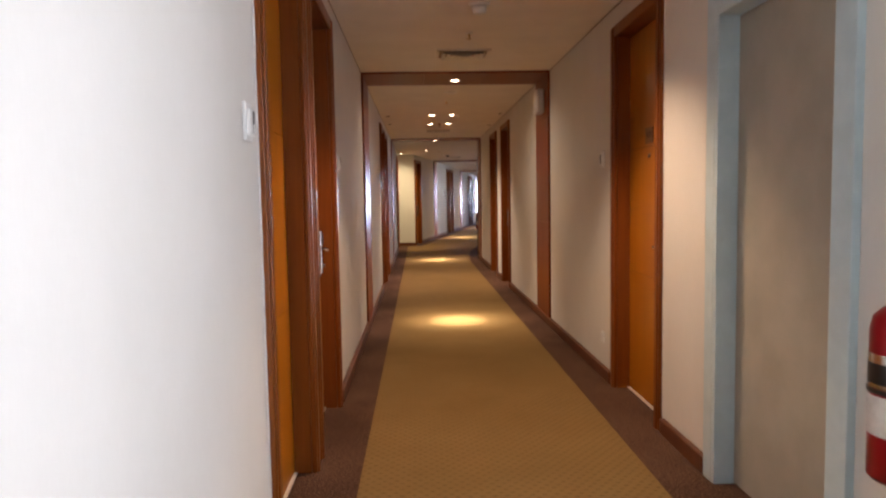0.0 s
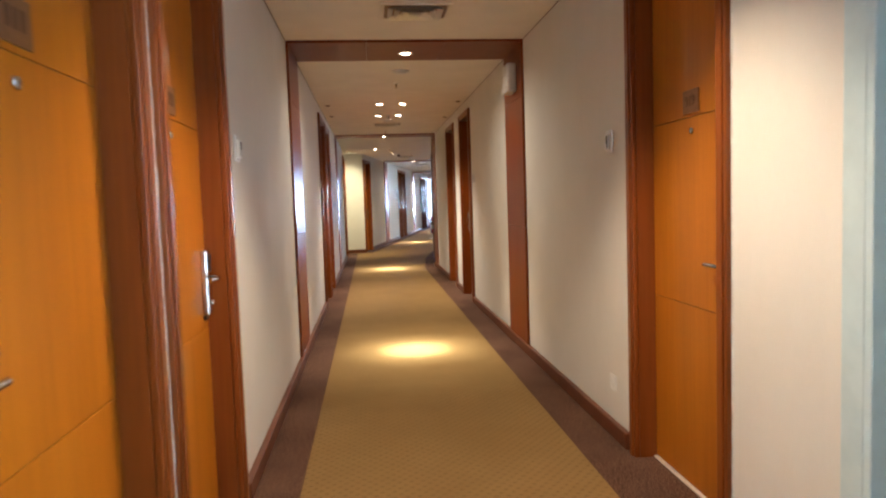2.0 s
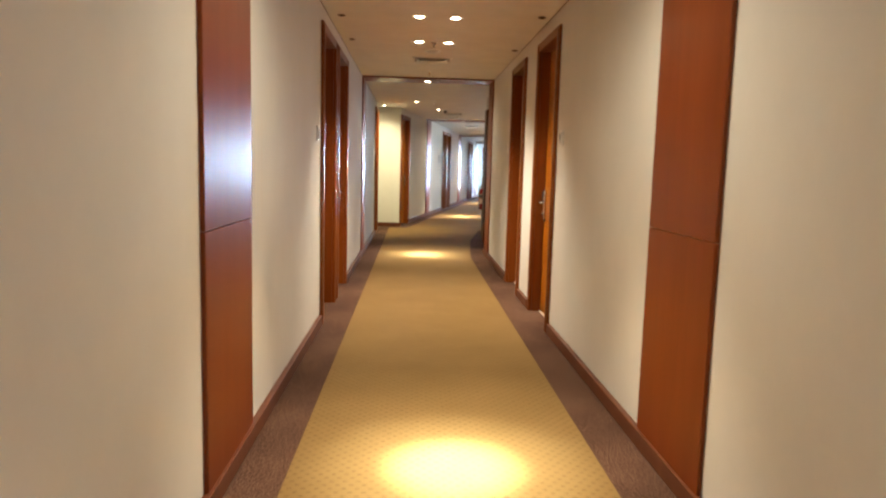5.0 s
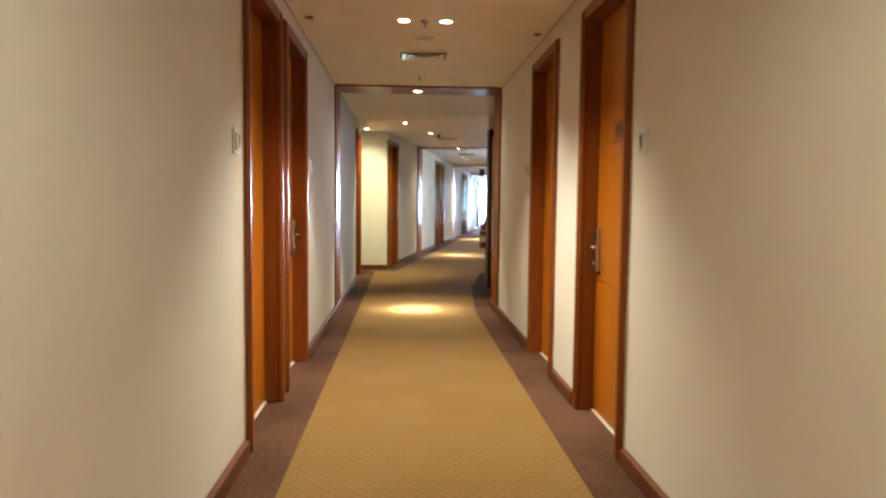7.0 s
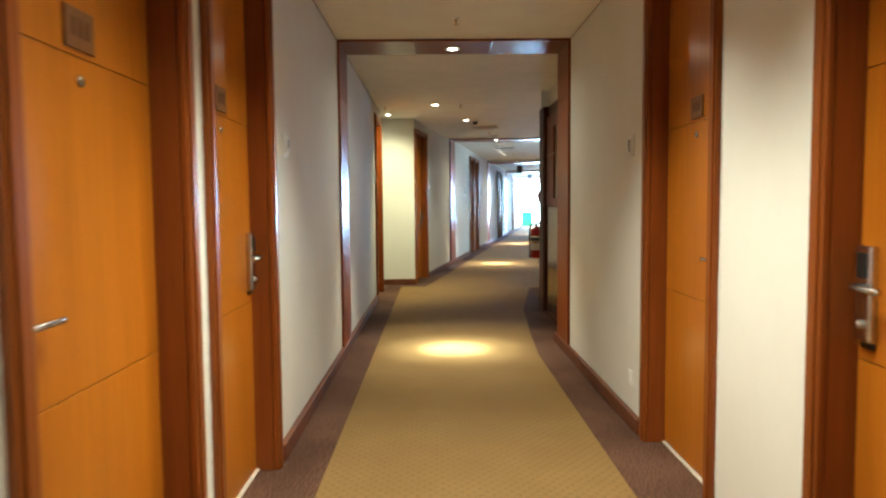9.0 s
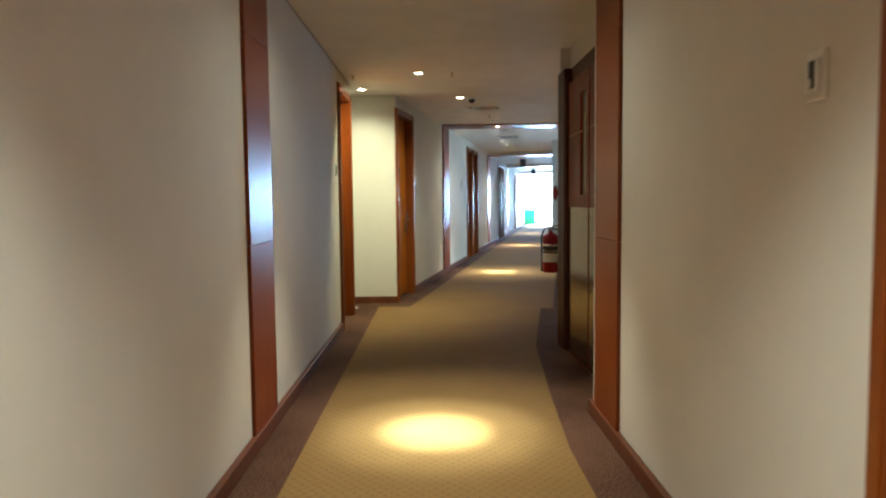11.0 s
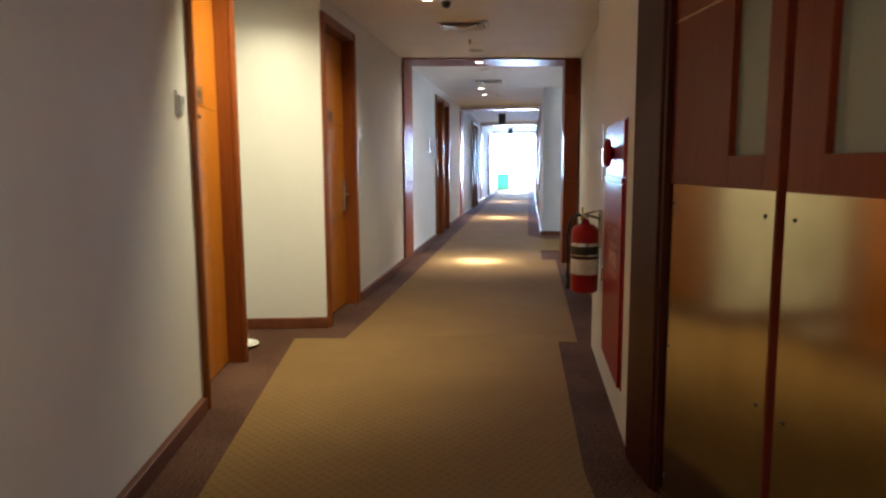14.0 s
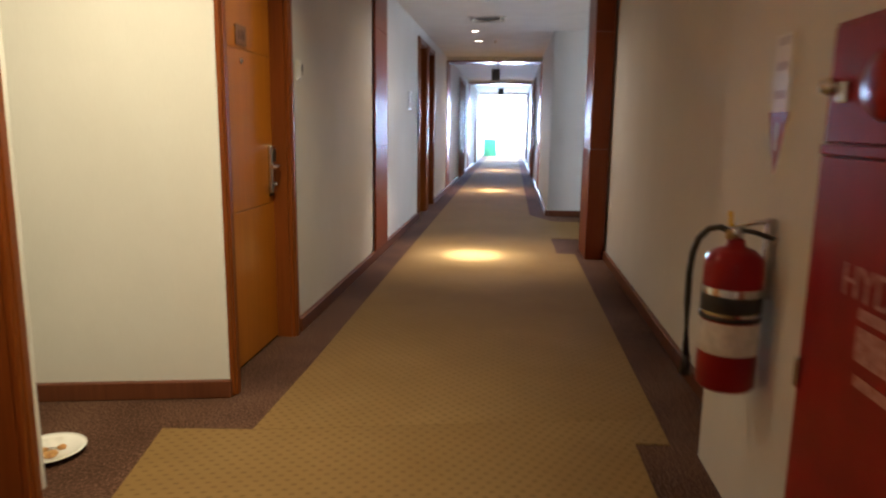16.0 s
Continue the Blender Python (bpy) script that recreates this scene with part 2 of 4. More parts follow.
DIGIT = speckled("dark_engraving", (0.085, 0.034, 0.014), (0.11, 0.045, 0.018), 0.5)
BRASS = speckled("dull_brass", (0.45, 0.30, 0.12), (0.55, 0.38, 0.16), 0.35, 60, 1.0, 0.02)
BLUE_STEEL = speckled("pale_grey_painted_steel", (0.50, 0.64, 0.69), (0.56, 0.70, 0.75), 0.4, 12, relief=0.05)
GREY_DOOR = speckled("grey_painted_door", (0.36, 0.34, 0.28), (0.42, 0.395, 0.33), 0.45, 5, relief=0.05)
RED = speckled("red_enamel", (0.25, 0.006, 0.010), (0.31, 0.008, 0.012), 0.28, 8, relief=0.02, coat=0.08)
RED.node_tree.nodes["Principled BSDF"].inputs["Specular IOR Level"].default_value = 0.25
LABEL = speckled("worn_paper_label", (0.60, 0.58, 0.54), (0.74, 0.72, 0.68), 0.7, 30, relief=0)
PRINT = speckled("faded_white_print", (0.42, 0.16, 0.14), (0.58, 0.32, 0.28), 0.6, 60, relief=0)
PALE_PRINT = speckled("faded_grey_print", (0.46, 0.44, 0.46), (0.58, 0.56, 0.58), 0.6, 60, relief=0)
YELLOW = speckled("yellow_plastic", (0.75, 0.52, 0.02), (0.82, 0.60, 0.04), 0.4, relief=0)
PALE_STONE = speckled("pale_threshold", (0.55, 0.46, 0.38), (0.66, 0.57, 0.48), 0.5)
PORCELAIN = speckled("white_porcelain", (0.78, 0.77, 0.74), (0.84, 0.83, 0.80), 0.15, 10, relief=0, coat=0.5)
FOOD = speckled("food_scraps", (0.35, 0.16, 0.05), (0.55, 0.32, 0.10), 0.7, 60, relief=0.4)
TEAL = speckled("teal_plastic", (0.06, 0.34, 0.17), (0.08, 0.40, 0.21), 0.4, 6)
LIT = glowing("lit_lamp_glass", (1.0, 0.80, 0.55), 30)
SKY_GLOW = glowing("bright_sky", (0.86, 0.94, 1.0), 7)
PANE = glass("clear_glass", (0.95, 0.97, 0.97), 0.02)
FROSTED = glass("frosted_green_glass", (0.40, 0.43, 0.33), 0.45)
FROSTED.node_tree.nodes["Principled BSDF"].inputs["Transmission Weight"].default_value = 0.5


# ---- mesh helpers ----
def box(bm, x0, x1, y0, y1, z0, z1, bevel=0.0, segments=2):
    made = bmesh.ops.create_cube(bm, size=1.0)["verts"]
    bmesh.ops.scale(bm, vec=(x1 - x0, y1 - y0, z1 - z0), verts=made)
    bmesh.ops.translate(bm, vec=((x0 + x1) / 2, (y0 + y1) / 2, (z0 + z1) / 2), verts=made)
    if bevel:
        edges = list({e for v in made for e in v.link_edges})
        bmesh.ops.bevel(bm, geom=edges, offset=bevel, segments=segments, affect="EDGES", profile=0.5)
    return bm


def boxed(*args, **kw):
    return box(bmesh.new(), *args, **kw)


def lathe(profile, steps=32, m=None):
    """A turned shape round z from (radius, height) pairs."""
    bm = bmesh.new()
    rings = []
    for r, z in profile:
        if r < 1e-5:
            rings.append([bm.verts.new((0, 0, z))])
        else:
            rings.append([bm.verts.new((r * math.cos(2 * math.pi * k / steps), r * math.sin(2 * math.pi * k / steps), z)) for k in range(steps)])
    for a, b in zip(rings, rings[1:]):
        for k in range(steps):
            vs = [a[k % len(a)], a[(k + 1) % len(a)], b[(k + 1) % len(b)], b[k % len(b)]]
            vs = [v for i, v in enumerate(vs) if v not in vs[:i]]
            if len(vs) > 2:
                bm.faces.new(vs)
    for f in bm.faces:
        f.smooth = True
    bmesh.ops.recalc_face_normals(bm, faces=bm.faces)
    if m is not None:
        bm.transform(m)
    return bm


def tube(points, radius, steps=10):
    """A bent round rod through the points."""
    bm = bmesh.new()
    pts = [Vector(p) for p in points]
    rings = []
    side = Vector((0, 0, 1))
    for i, p in enumerate(pts):
        way = (pts[min(i + 1, len(pts) - 1)] - pts[max(i - 1, 0)]).normalized()
        a = way.cross(side)
        if a.length < 0.05:
            a = way.cross(Vector((1, 0, 0)))
        a.normalize()
        b = way.cross(a)
        rings.append([bm.verts.new(p + radius * (math.cos(2 * math.pi * k / steps) * a + math.sin(2 * math.pi * k / steps) * b)) for k in range(steps)])
    for r, q in zip(rings, rings[1:]):
        for k in range(steps):
            bm.faces.new((r[k], r[(k + 1) % steps], q[(k + 1) % steps], q[k]))
    bm.faces.new(rings[0])
    bm.faces.new(rings[-1])
    for f in bm.faces:
        f.smooth = True
    bmesh.ops.recalc_face_normals(bm, faces=bm.faces)
    return bm


def sheet(points, z0, z1):
    """A slab on the outline (x, y), from z0 to z1."""
    bm = bmesh.new()
    low = [bm.verts.new((x, y, z0)) for x, y in points]
    top = [bm.verts.new((x, y, z1)) for x, y in points]
    bm.faces.new(low)
    bm.faces.new(top)
    for k in range(len(points)):
        bm.faces.new((low[k], low[(k + 1) % len(points)], top[(k + 1) % len(points)], top[k]))
    bmesh.ops.recalc_face_normals(bm, faces=bm.faces)
    return bm


def mesh_of(name, bm, mat):
    me = bpy.data.meshes.new(name)
    bm.to_mesh(me)
    bm.free()
    me.materials.append(mat)
    return me


def part(name, bm, mat, parent, label=""):
    ob = new(name, mesh_of(name, bm, mat))
    ob.parent = parent
    return tagged(ob, label)


def solid(name, bm, mat, label, category, kind="", m=None, group=""):
    ob = new(name, mesh_of(name, bm, mat))
    if m is not None:
        ob.matrix_world = m
    return tagged(ob, label, category, group, kind)


def thing(name, m, label, category, group="", kind=""):
    ob = new(name)
    ob.empty_display_size = 0.1
    ob.matrix_world = m
    return tagged(ob, label, category, group, kind)


def lettering(text, size, mat, m, depth=0.001):
    """Raised letters as a bmesh, centred, in the local x-z plane facing +y after m."""
    curve = bpy.data.curves.new("letters", "FONT")
    curve.body, curve.size, curve.extrude, curve.align_x, curve.align_y = text, size, depth, "CENTER", "CENTER"
    ob = new("letters", curve)
    me = bpy.data.meshes.new_from_object(ob.evaluated_get(bpy.context.evaluated_depsgraph_get()))
    bpy.data.objects.remove(ob)
    bm = bmesh.new()
    bm.from_mesh(me)
    bpy.data.meshes.remove(me)
    bm.transform(m)
    return bm


FACE = pose(0, 0, 0, 90, 0, 180)   # letters upright, read from +y


# ---- the setting ----
def wall_run(name, m, u0, u1, openings, label, thick=0.2, height=H):
    """A wall along local x, its face at local y 0; openings as (from, to, bottom, top)."""
    bm = bmesh.new()
    at = u0
    for a, b, z0, z1 in sorted(openings):
        if a > at:
            box(bm, at, a, -thick, 0, 0, height)
        if z0 > 0:
            box(bm, a, b, -thick, 0, 0, z0)
        if z1 < height:
            box(bm, a, b, -thick, 0, z1, height)
        at = b
    if at < u1:
        box(bm, at, u1, -thick, 0, 0, height)
    return solid(name, bm, PAPER, label, "wall", "structure", m)


TOP = 2.44
LEFT_DOORS = [(2.70, 3.60), (3.78, 4.66), (10.50, 11.40), (11.62, 12.50), (18.32, 19.20)]
RIGHT_DOORS = [(4.07, 4.94), (10.33, 11.19), (11.96, 12.82)]
LEFT2_DOORS = [(-0.02, 0.90), (6.50, 7.32), (7.52, 8.30), (14.0, 14.85), (15.05, 15.9), (21.4, 22.25)]
RIGHT2_DOORS = [(14.0, 14.85), (15.05, 15.9), (21.4, 22.25)]
STEEL_DOOR = (2.40, 3.33)
PAPER_LABEL = "cream wallpapered corridor wall, slightly stained"



def bent(w, s):
    """Plan place of a point given in the second corridor's own axes."""
    v = BEND @ Vector((w, s, 0))
    return (v.x, v.y)


OUTLINE = [(-0.25, BACK - 0.25), (2.2, BACK - 0.25), (2.2, 15.0), (4.25, 15.0), (4.25, 18.0), (2.62, 18.0), bent(2.6, -0.7), bent(2.6, 3.9), bent(5.3, 3.9), bent(5.3, 7.9),
           bent(2.3, 7.9), bent(2.3, END + 0.4), bent(-0.4, END + 0.4), bent(-0.4, 0.6), (-1.15, 20.5), (-1.15, 18.9), (-0.25, 18.9)]
solid("floor", sheet(OUTLINE, -0.12, 0), BROWN, "dark brown speckled loop carpet on the corridor floor", "floor", "structure")
solid("ceiling", sheet(OUTLINE, H, H + 0.12), CEILING, "plain cream painted corridor ceiling", "ceiling", "structure")
wall_run("wall_left", LEFT, -19.32, -BACK, [(-b, -a, 0, TOP) for a, b in LEFT_DOORS], PAPER_LABEL)
wall_run("wall_right", RIGHT, BACK, 15.51, [(a, b, 0, TOP) for a, b in RIGHT_DOORS] + [(*STEEL_DOOR, 0, 2.17), (-0.9, 1.6, 0.3, 2.4)], PAPER_LABEL)
wall_run("wall_back", pose(0, BACK, 0, 0, 0, 180), -2.2, 0.25, [], "cream wall closing the corridor behind its start")
wall_run("wall_jog", pose(0, 20.13, 0, 0, 0, 180), -0.50, 1.1, [], "cream wall end facing along the corridor, lit by a downlight", 0.12)
wall_run("wall_left_bend", LEFT2, -END, 0.06, [(-b, -a, 0, TOP) for a, b in LEFT2_DOORS], PAPER_LABEL)
wall_run("wall_alcove", pose(-0.9, 0, 0, 0, 0, -90), -20.3, -19.0, [], "cream wall closing the shallow alcove")
wall_run("wall_alcove_end", pose(0, 19.15, 0, 0, 0, 0), -1.0, -0.175, [], "cream wall at the back of the shallow alcove", 0.1)
wall_run("wall_recess", pose(2.20, 0, 0, 0, 0, 90), 15.4, 17.6, [(15.66, 17.24, 0, 2.3)], "cream wall around the service double door")
wall_run("wall_return", pose(1.945, 15.51, 0, 0, 0, 0), 0.0, 0.4, [], "short wall return beside the service double door", 0.1)
wall_run("wall_service", pose(4.0, 0, 0, 0, 0, 90), 15.0, 18.0, [], "plain back wall of the service room")
wall_run("wall_service_near", pose(0, 15.2, 0, 0, 0, 0), 2.401, 4.0, [], "plain side wall of the service room")
wall_run("wall_service_far", pose(0, 17.7, 0, 0, 0, 180), -4.0, -2.62, [], "plain side wall of the service room")
wall_run("wall_hydrant", BEND @ pose(2.07, 0, 0, 0, 0, 90), -2.3, -0.42, [], "cream wall carrying the fire hydrant cabinet", 0.3)
wall_run("wall_right_bend", BEND @ pose(2.26, 0, 0, 0, 0, 90), -0.6, 4.15, [], PAPER_LABEL)
wall_run("wall_nook_side", BEND @ pose(0, 4.15, 0, 0, 0, 0), 2.14, 5.2, [], "cream wall at the side passage", 0.2)
wall_run("wall_nook_end", BEND @ pose(4.9, 0, 0, 0, 0, 90), 3.95, 7.7, [(4.9, 6.5, 0.3, 2.4)], "unseen cream wall added to close the side passage")
wall_run("wall_nook_far", BEND @ pose(0, 7.1, 0, 0, 0, 180), -5.1, -1.86, [], "pale wall of the side passage facing the corridor", 0.2)
wall_run("wall_right_far", RIGHT2, 7.1, END, [(a, b, 0, TOP) for a, b in RIGHT2_DOORS], PAPER_LABEL)
wall_run("wall_end", BEND @ pose(0, END, 0, 0, 0, 180), -2.4, 0.4, [(-1.80, -0.06, 0.12, 2.5)], "wall around the bright end window")

# carpet runner: the straight stretch with its steps at the bend, and the second stretch
solid("carpet_runner", sheet([(0.265, BACK), (1.672, BACK), (1.68, 14.9), (1.75, 15.95), (1.80, 16.5), (1.87, 17.4), (2.243, 19.512), (2.382, 19.49),
      (2.43, 19.74), (0.665, 19.74), (0.285, 19.777)], 0.0, 0.004), GOLD,
      "golden beige carpet runner with rows of small dark dashes", "carpet", "structure")
solid("carpet_runner_bend", sheet([(0.245, -0.413), (1.98, -0.087), (1.98, 3.96), (1.795, 3.97), (1.795, 4.97), (4.9, 4.97), (4.9, 6.45), (1.9, 6.45), (1.6, 7.1), (1.6, END), (0.26, END), (0.26, 0.4)], 0.0, 0.0045), GOLD,
      "golden beige carpet runner beyond the bend of the corridor", "carpet", "structure", BEND)


def baseboard(m, u0, u1):
    bm = boxed(u0, u1, 0.0, 0.034, 0.0, 0.085, bevel=0.006)
    return solid("baseboard", bm, BASE_WOOD, "dark red-brown wooden baseboard along the wall", "baseboard", "structure", m)


for a, b in [(BACK, 2.62), (4.74, 10.42), (12.58, 18.245)]:
    baseboard(LEFT, -b, -a)
for a, b in [(BACK, 2.26), (3.40, 3.99), (5.02, 10.25), (11.27, 11.88), (12.90, 15.51)]:
    baseboard(RIGHT, a, b)
baseboard(pose(0, 20.13, 0, 0, 0, 180), -0.50, 0.9)
for a, b in [(0.98, 6.42), (8.38, 13.92), (15.98, 21.32), (22.33, END)]:
    baseboard(LEFT2, -b, -a)
baseboard(BEND @ pose(2.26, 0, 0, 0, 0, 90), -0.41, 3.76)
baseboard(BEND @ pose(0, 7.1, 0, 0, 0, 180), -4.9, -1.86)
for a, b in [(7.1, 13.92), (15.98, 21.32), (22.33, END)]:
    baseboard(RIGHT2, a, b)


def ceiling_line(m, u0, u1):
    """A thin strip that paints the shadow where the wallpaper ends under the ceiling."""
    return solid("ceiling_shadow_line", boxed(u0, u1, 0.0, 0.004, H - 0.007, H - 0.003), PLAQUE, "thin brown strip painting the shadow line between wall and ceiling", "trim", "structure", m)


for a, b in ((BACK, 7.279), (8.001, 14.914), (15.411, 19.4)):
    ceiling_line(LEFT, -b, -a)
for a, b in ((BACK, 7.279), (8.001, 14.914)):
    ceiling_line(RIGHT, a, b)


def portal(name, m, width, depth, right_box=0.0, top=H, skew=0.0):
    """Wood lining on both walls and the ceiling; local x across from the left wall, local y along; skew: how much further along the right side stands."""
    p = thing(name, m, "glossy red-brown wooden portal lining on walls and ceiling", "portal", kind="structure")
    t = 0.02

    def board(kind, *args):
        bm = boxed(*args, bevel=0.003)
        for v in bm.verts:
            v.co.y += skew * v.co.x / width
        part(kind, bm, BAND_WOOD, p)

    for z0, z1 in ((0.0, 1.0788), (1.0812, 2.1688), (2.1712, top - t)):
        board("board", 0, t, 0, depth, z0, z1)
        board("board", width - t - right_box, width, 0, depth, z0, z1)
    n = 3
    for k in range(n):
        board("ceiling_board", width * k / n + 0.001, width * (k + 1) / n - 0.001, 0, depth, top - t, top)
    if top < H:
        part("soffit", boxed(0, width, 0.004, depth - 0.004, top, H), PAPER, p, "cream soffit above the lining")
    return p


def edge_chips(name, m, seed):
    """Small flakes of bare filler where the portal board meets the wall."""
    rng = random.Random(seed)
    bm = bmesh.new()
    for k in range(26):
        z = rng.choice((rng.uniform(0.05, 0.5), rng.uniform(0.05, 2.2)))
        h, w = rng.uniform(0.004, 0.022), rng.uniform(0.002, 0.006)
        ring = [bm.verts.new((rng.uniform(0.3, 1) * w * math.cos(a), 0, z + h * math.sin(a) * rng.uniform(0.6, 1))) for a in (0, 1.05, 2.1, 3.14, 4.2, 5.25)]
        cap = [bm.verts.new((v.co.x * 0.6, 0.0012, z + (v.co.z - z) * 0.6)) for v in ring]
        bm.faces.new(cap)
        for i in range(6):
            bm.faces.new((ring[i], ring[(i + 1) % 6], cap[(i + 1) % 6], cap[i]))
    bmesh.ops.recalc_face_normals(bm, faces=bm.faces)
    return solid(name, bm, LABEL, "small chips of bare filler along the portal edge", "chips", "structure", m)


for y in (7.272, 14.907):
    edge_chips("trim_chips", LEFT @ pose(-y, 0.0005, 0), y)
    edge_chips("trim_chips", RIGHT @ pose(y, 0.0005, 0), y + 1)
portal("portal_1", pose(LX, 7.28, 0), RX - LX, 0.72)
portal("portal_2", pose(LX, 14.915, 0), RX - LX, 0.495)
portal("portal_3", BEND @ pose(0.012, 3.36, 0), 2.23, 0.62, right_box=0.17, skew=0.38)
portal("portal_4", BEND @ pose(0.0, 10.7, 0), 1.86, 0.65, top=2.56)
portal("portal_5", BEND @ pose(0.0, 17.5, 0), 1.86, 0.65, top=2.56)
portal("portal_6", BEND @ pose(0.0, 24.3, 0), 1.86, 0.65, top=2.56)


# ---- room doors ----
def frame_side(u0, u1, top, sign):
    """One upright: a lining in the opening and a moulded casing on the wall; sign points away from the opening."""
    bm = bmesh.new()
    edge = u0 if sign < 0 else u1
    inner = edge - sign * 0.03
    box(bm, min(edge, inner), max(edge, inner), -0.14, 0.0, 0, top + 0.03)
    a, b = sorted((inner, edge + sign * 0.045))
    box(bm, a, b, 0.0, 0.026, 0, top + 0.075, bevel=0.006)
    a, b = sorted((edge - sign * 0.012, edge + sign * 0.03))
    box(bm, a, b, 0.024, 0.034, 0, top + 0.06, bevel=0.004)
    return bm


def lever(parent, u, z, way, v):
    """A lever handle: rose, neck and bar; way: the side to which the bar points."""
    rose = part("rose", lathe([(0, 0), (0.024, 0), (0.024, 0.006), (0.02, 0.009), (0, 0.009)], 20, pose(u, v, z, -90)), CHROME, parent, "chrome rose")
    part("lever", tube([(u, v, z), (u, v + 0.035, z), (u + way * 0.012, v + 0.047, z), (u + way * 0.12, v + 0.047, z), (u + way * 0.13, v + 0.042, z)], 0.0085), CHROME, parent, "chrome lever handle")
    return rose


def card_lock(parent, u, z, way, v):
    lock = part("card_lock", boxed(u - 0.034, u + 0.034, v, v + 0.028, z - 0.135, z + 0.135, bevel=0.007), CHROME, parent, "satin chrome electronic card lock")
    part("reader", boxed(u - 0.022, u + 0.022, v + 0.026, v + 0.031, z + 0.045, z + 0.115, bevel=0.002), BLACK, lock, "black card reader window")
    part("lever", tube([(u, v + 0.02, z + 0.02), (u, v + 0.055, z + 0.02), (u + way * 0.015, v + 0.066, z + 0.02), (u + way * 0.115, v + 0.066, z + 0.02), (u + way * 0.125, v + 0.06, z + 0.02)], 0.0095), CHROME, lock, "chrome lever handle")
    part("lock_cylinder", lathe([(0, 0), (0.013, 0), (0.013, 0.012), (0.01, 0.015), (0, 0.015)], 16, pose(u, v + 0.026, z - 0.085, -90)), CHROME, lock)
    # the shadow under the lock, made as a thin black strip
    part("shadow_plate", boxed(u - 0.028, u + 0.028, v, v + 0.012, z - 0.155, z - 0.137, bevel=0.003), BLACK, lock, "black strip standing in for the shadow below the lock")


def room_door(name, m, u0, u1, handle, locked, number="", strip=True):
    """A closed flush door in its frame. handle: -1 or 1, the end of local x that carries it."""
    d = thing(name, m, "closed orange-brown veneered hotel room door with two grooves", "door", kind="structure")
    part("frame_side", frame_side(u0, u1, TOP - 0.03, -1), FRAME_WOOD, d, "red-brown moulded upright")
    part("frame_side", frame_side(u0, u1, TOP - 0.03, 1), FRAME_WOOD, d, "red-brown moulded upright")
    head = boxed(u0 + 0.03, u1 - 0.03, -0.14, 0.0, TOP - 0.03, TOP)
    box(head, u0 + 0.03, u1 - 0.03, 0.0, 0.026, TOP - 0.03, TOP + 0.045, bevel=0.006)
    part("frame_head", head, FRAME_WOOD, d, "red-brown moulded head")
    v = -0.085
    leaf = part("leaf", boxed(u0 + 0.02, u1 - 0.02, v - 0.04, v - 0.005, 0.004, TOP - 0.02), GAP, d, "dark core behind the grooves")
    for z0, z1 in ((0.014, 0.826), (0.829, 1.648), (1.651, TOP - 0.036)):
        part("panel", boxed(u0 + 0.034, u1 - 0.034, v - 0.02, v, z0, z1, bevel=0.002), DOOR_WOOD, leaf, "orange-brown veneer panel")
    c = (u0 + u1) / 2
    plate = part("number_plate", boxed(c - 0.07, c + 0.07, v, v + 0.008, 1.665, 1.765, bevel=0.002), PLAQUE, d, "brown square number plate")
    if number:
        part("number", lettering(number, 0.06, DIGIT, pose(c, v + 0.009, 1.715) @ FACE), DIGIT, plate, "engraved room number " + number)
    else:
        for k in (-1, 0, 1):
            part("number_bar", boxed(c + k * 0.032 - 0.009, c + k * 0.032 + 0.009, v + 0.007, v + 0.0095, 1.695, 1.74), DIGIT, plate)
    part("peephole", lathe([(0, 0), (0.015, 0), (0.015, 0.005), (0.010, 0.008), (0.005, 0.005), (0, 0.005)], 16, pose(c, v, 1.59, -90)), CHROME, d, "small chrome peephole")
    edge = u1 - 0.085 if handle > 0 else u0 + 0.085
    if locked:
        card_lock(d, edge, 1.02, -handle, v)
    else:
        edge -= handle * 0.035
        lever(d, edge, 1.03, -handle, v)
        part("key_rose", lathe([(0, 0), (0.017, 0), (0.017, 0.006), (0, 0.008)], 16, pose(edge, v, 0.92, -90)), PLAQUE, d, "dark key rose")
    rng = random.Random(name)
    for sgn, e in ((-1, u0 - 0.047), (1, u1 + 0.047)):
        bm = bmesh.new()
        rows = []
        for k in range(62):
            z = 0.085 + k * (TOP - 0.04) / 61
            wdt = 0.0025 + 0.004 * max(0.0, noise.noise(Vector((z * 9, e * 7, sgn)))) + 0.0015 * rng.random()
            rows.append([bm.verts.new((e - sgn * 0.003, 0.002, z)), bm.verts.new((e + sgn * wdt * 0.3, 0.004 + wdt * 0.6, z)), bm.verts.new((e + sgn * (0.002 + wdt), 0.0005, z))])
        for r0, r1 in zip(rows, rows[1:]):
            for i in (0, 1):
                bm.faces.new((r0[i], r0[i + 1], r1[i + 1], r1[i]))
        bmesh.ops.recalc_face_normals(bm, faces=bm.faces)
        part("caulk_bead", bm, LABEL, d, "uneven white caulk along the frame")
    if strip:
        part("threshold", boxed(u0 + 0.03, u1 - 0.03, v - 0.03, v + 0.014, 0.0, 0.009, bevel=0.003), PALE_STONE, d, "pale threshold strip")
    return d


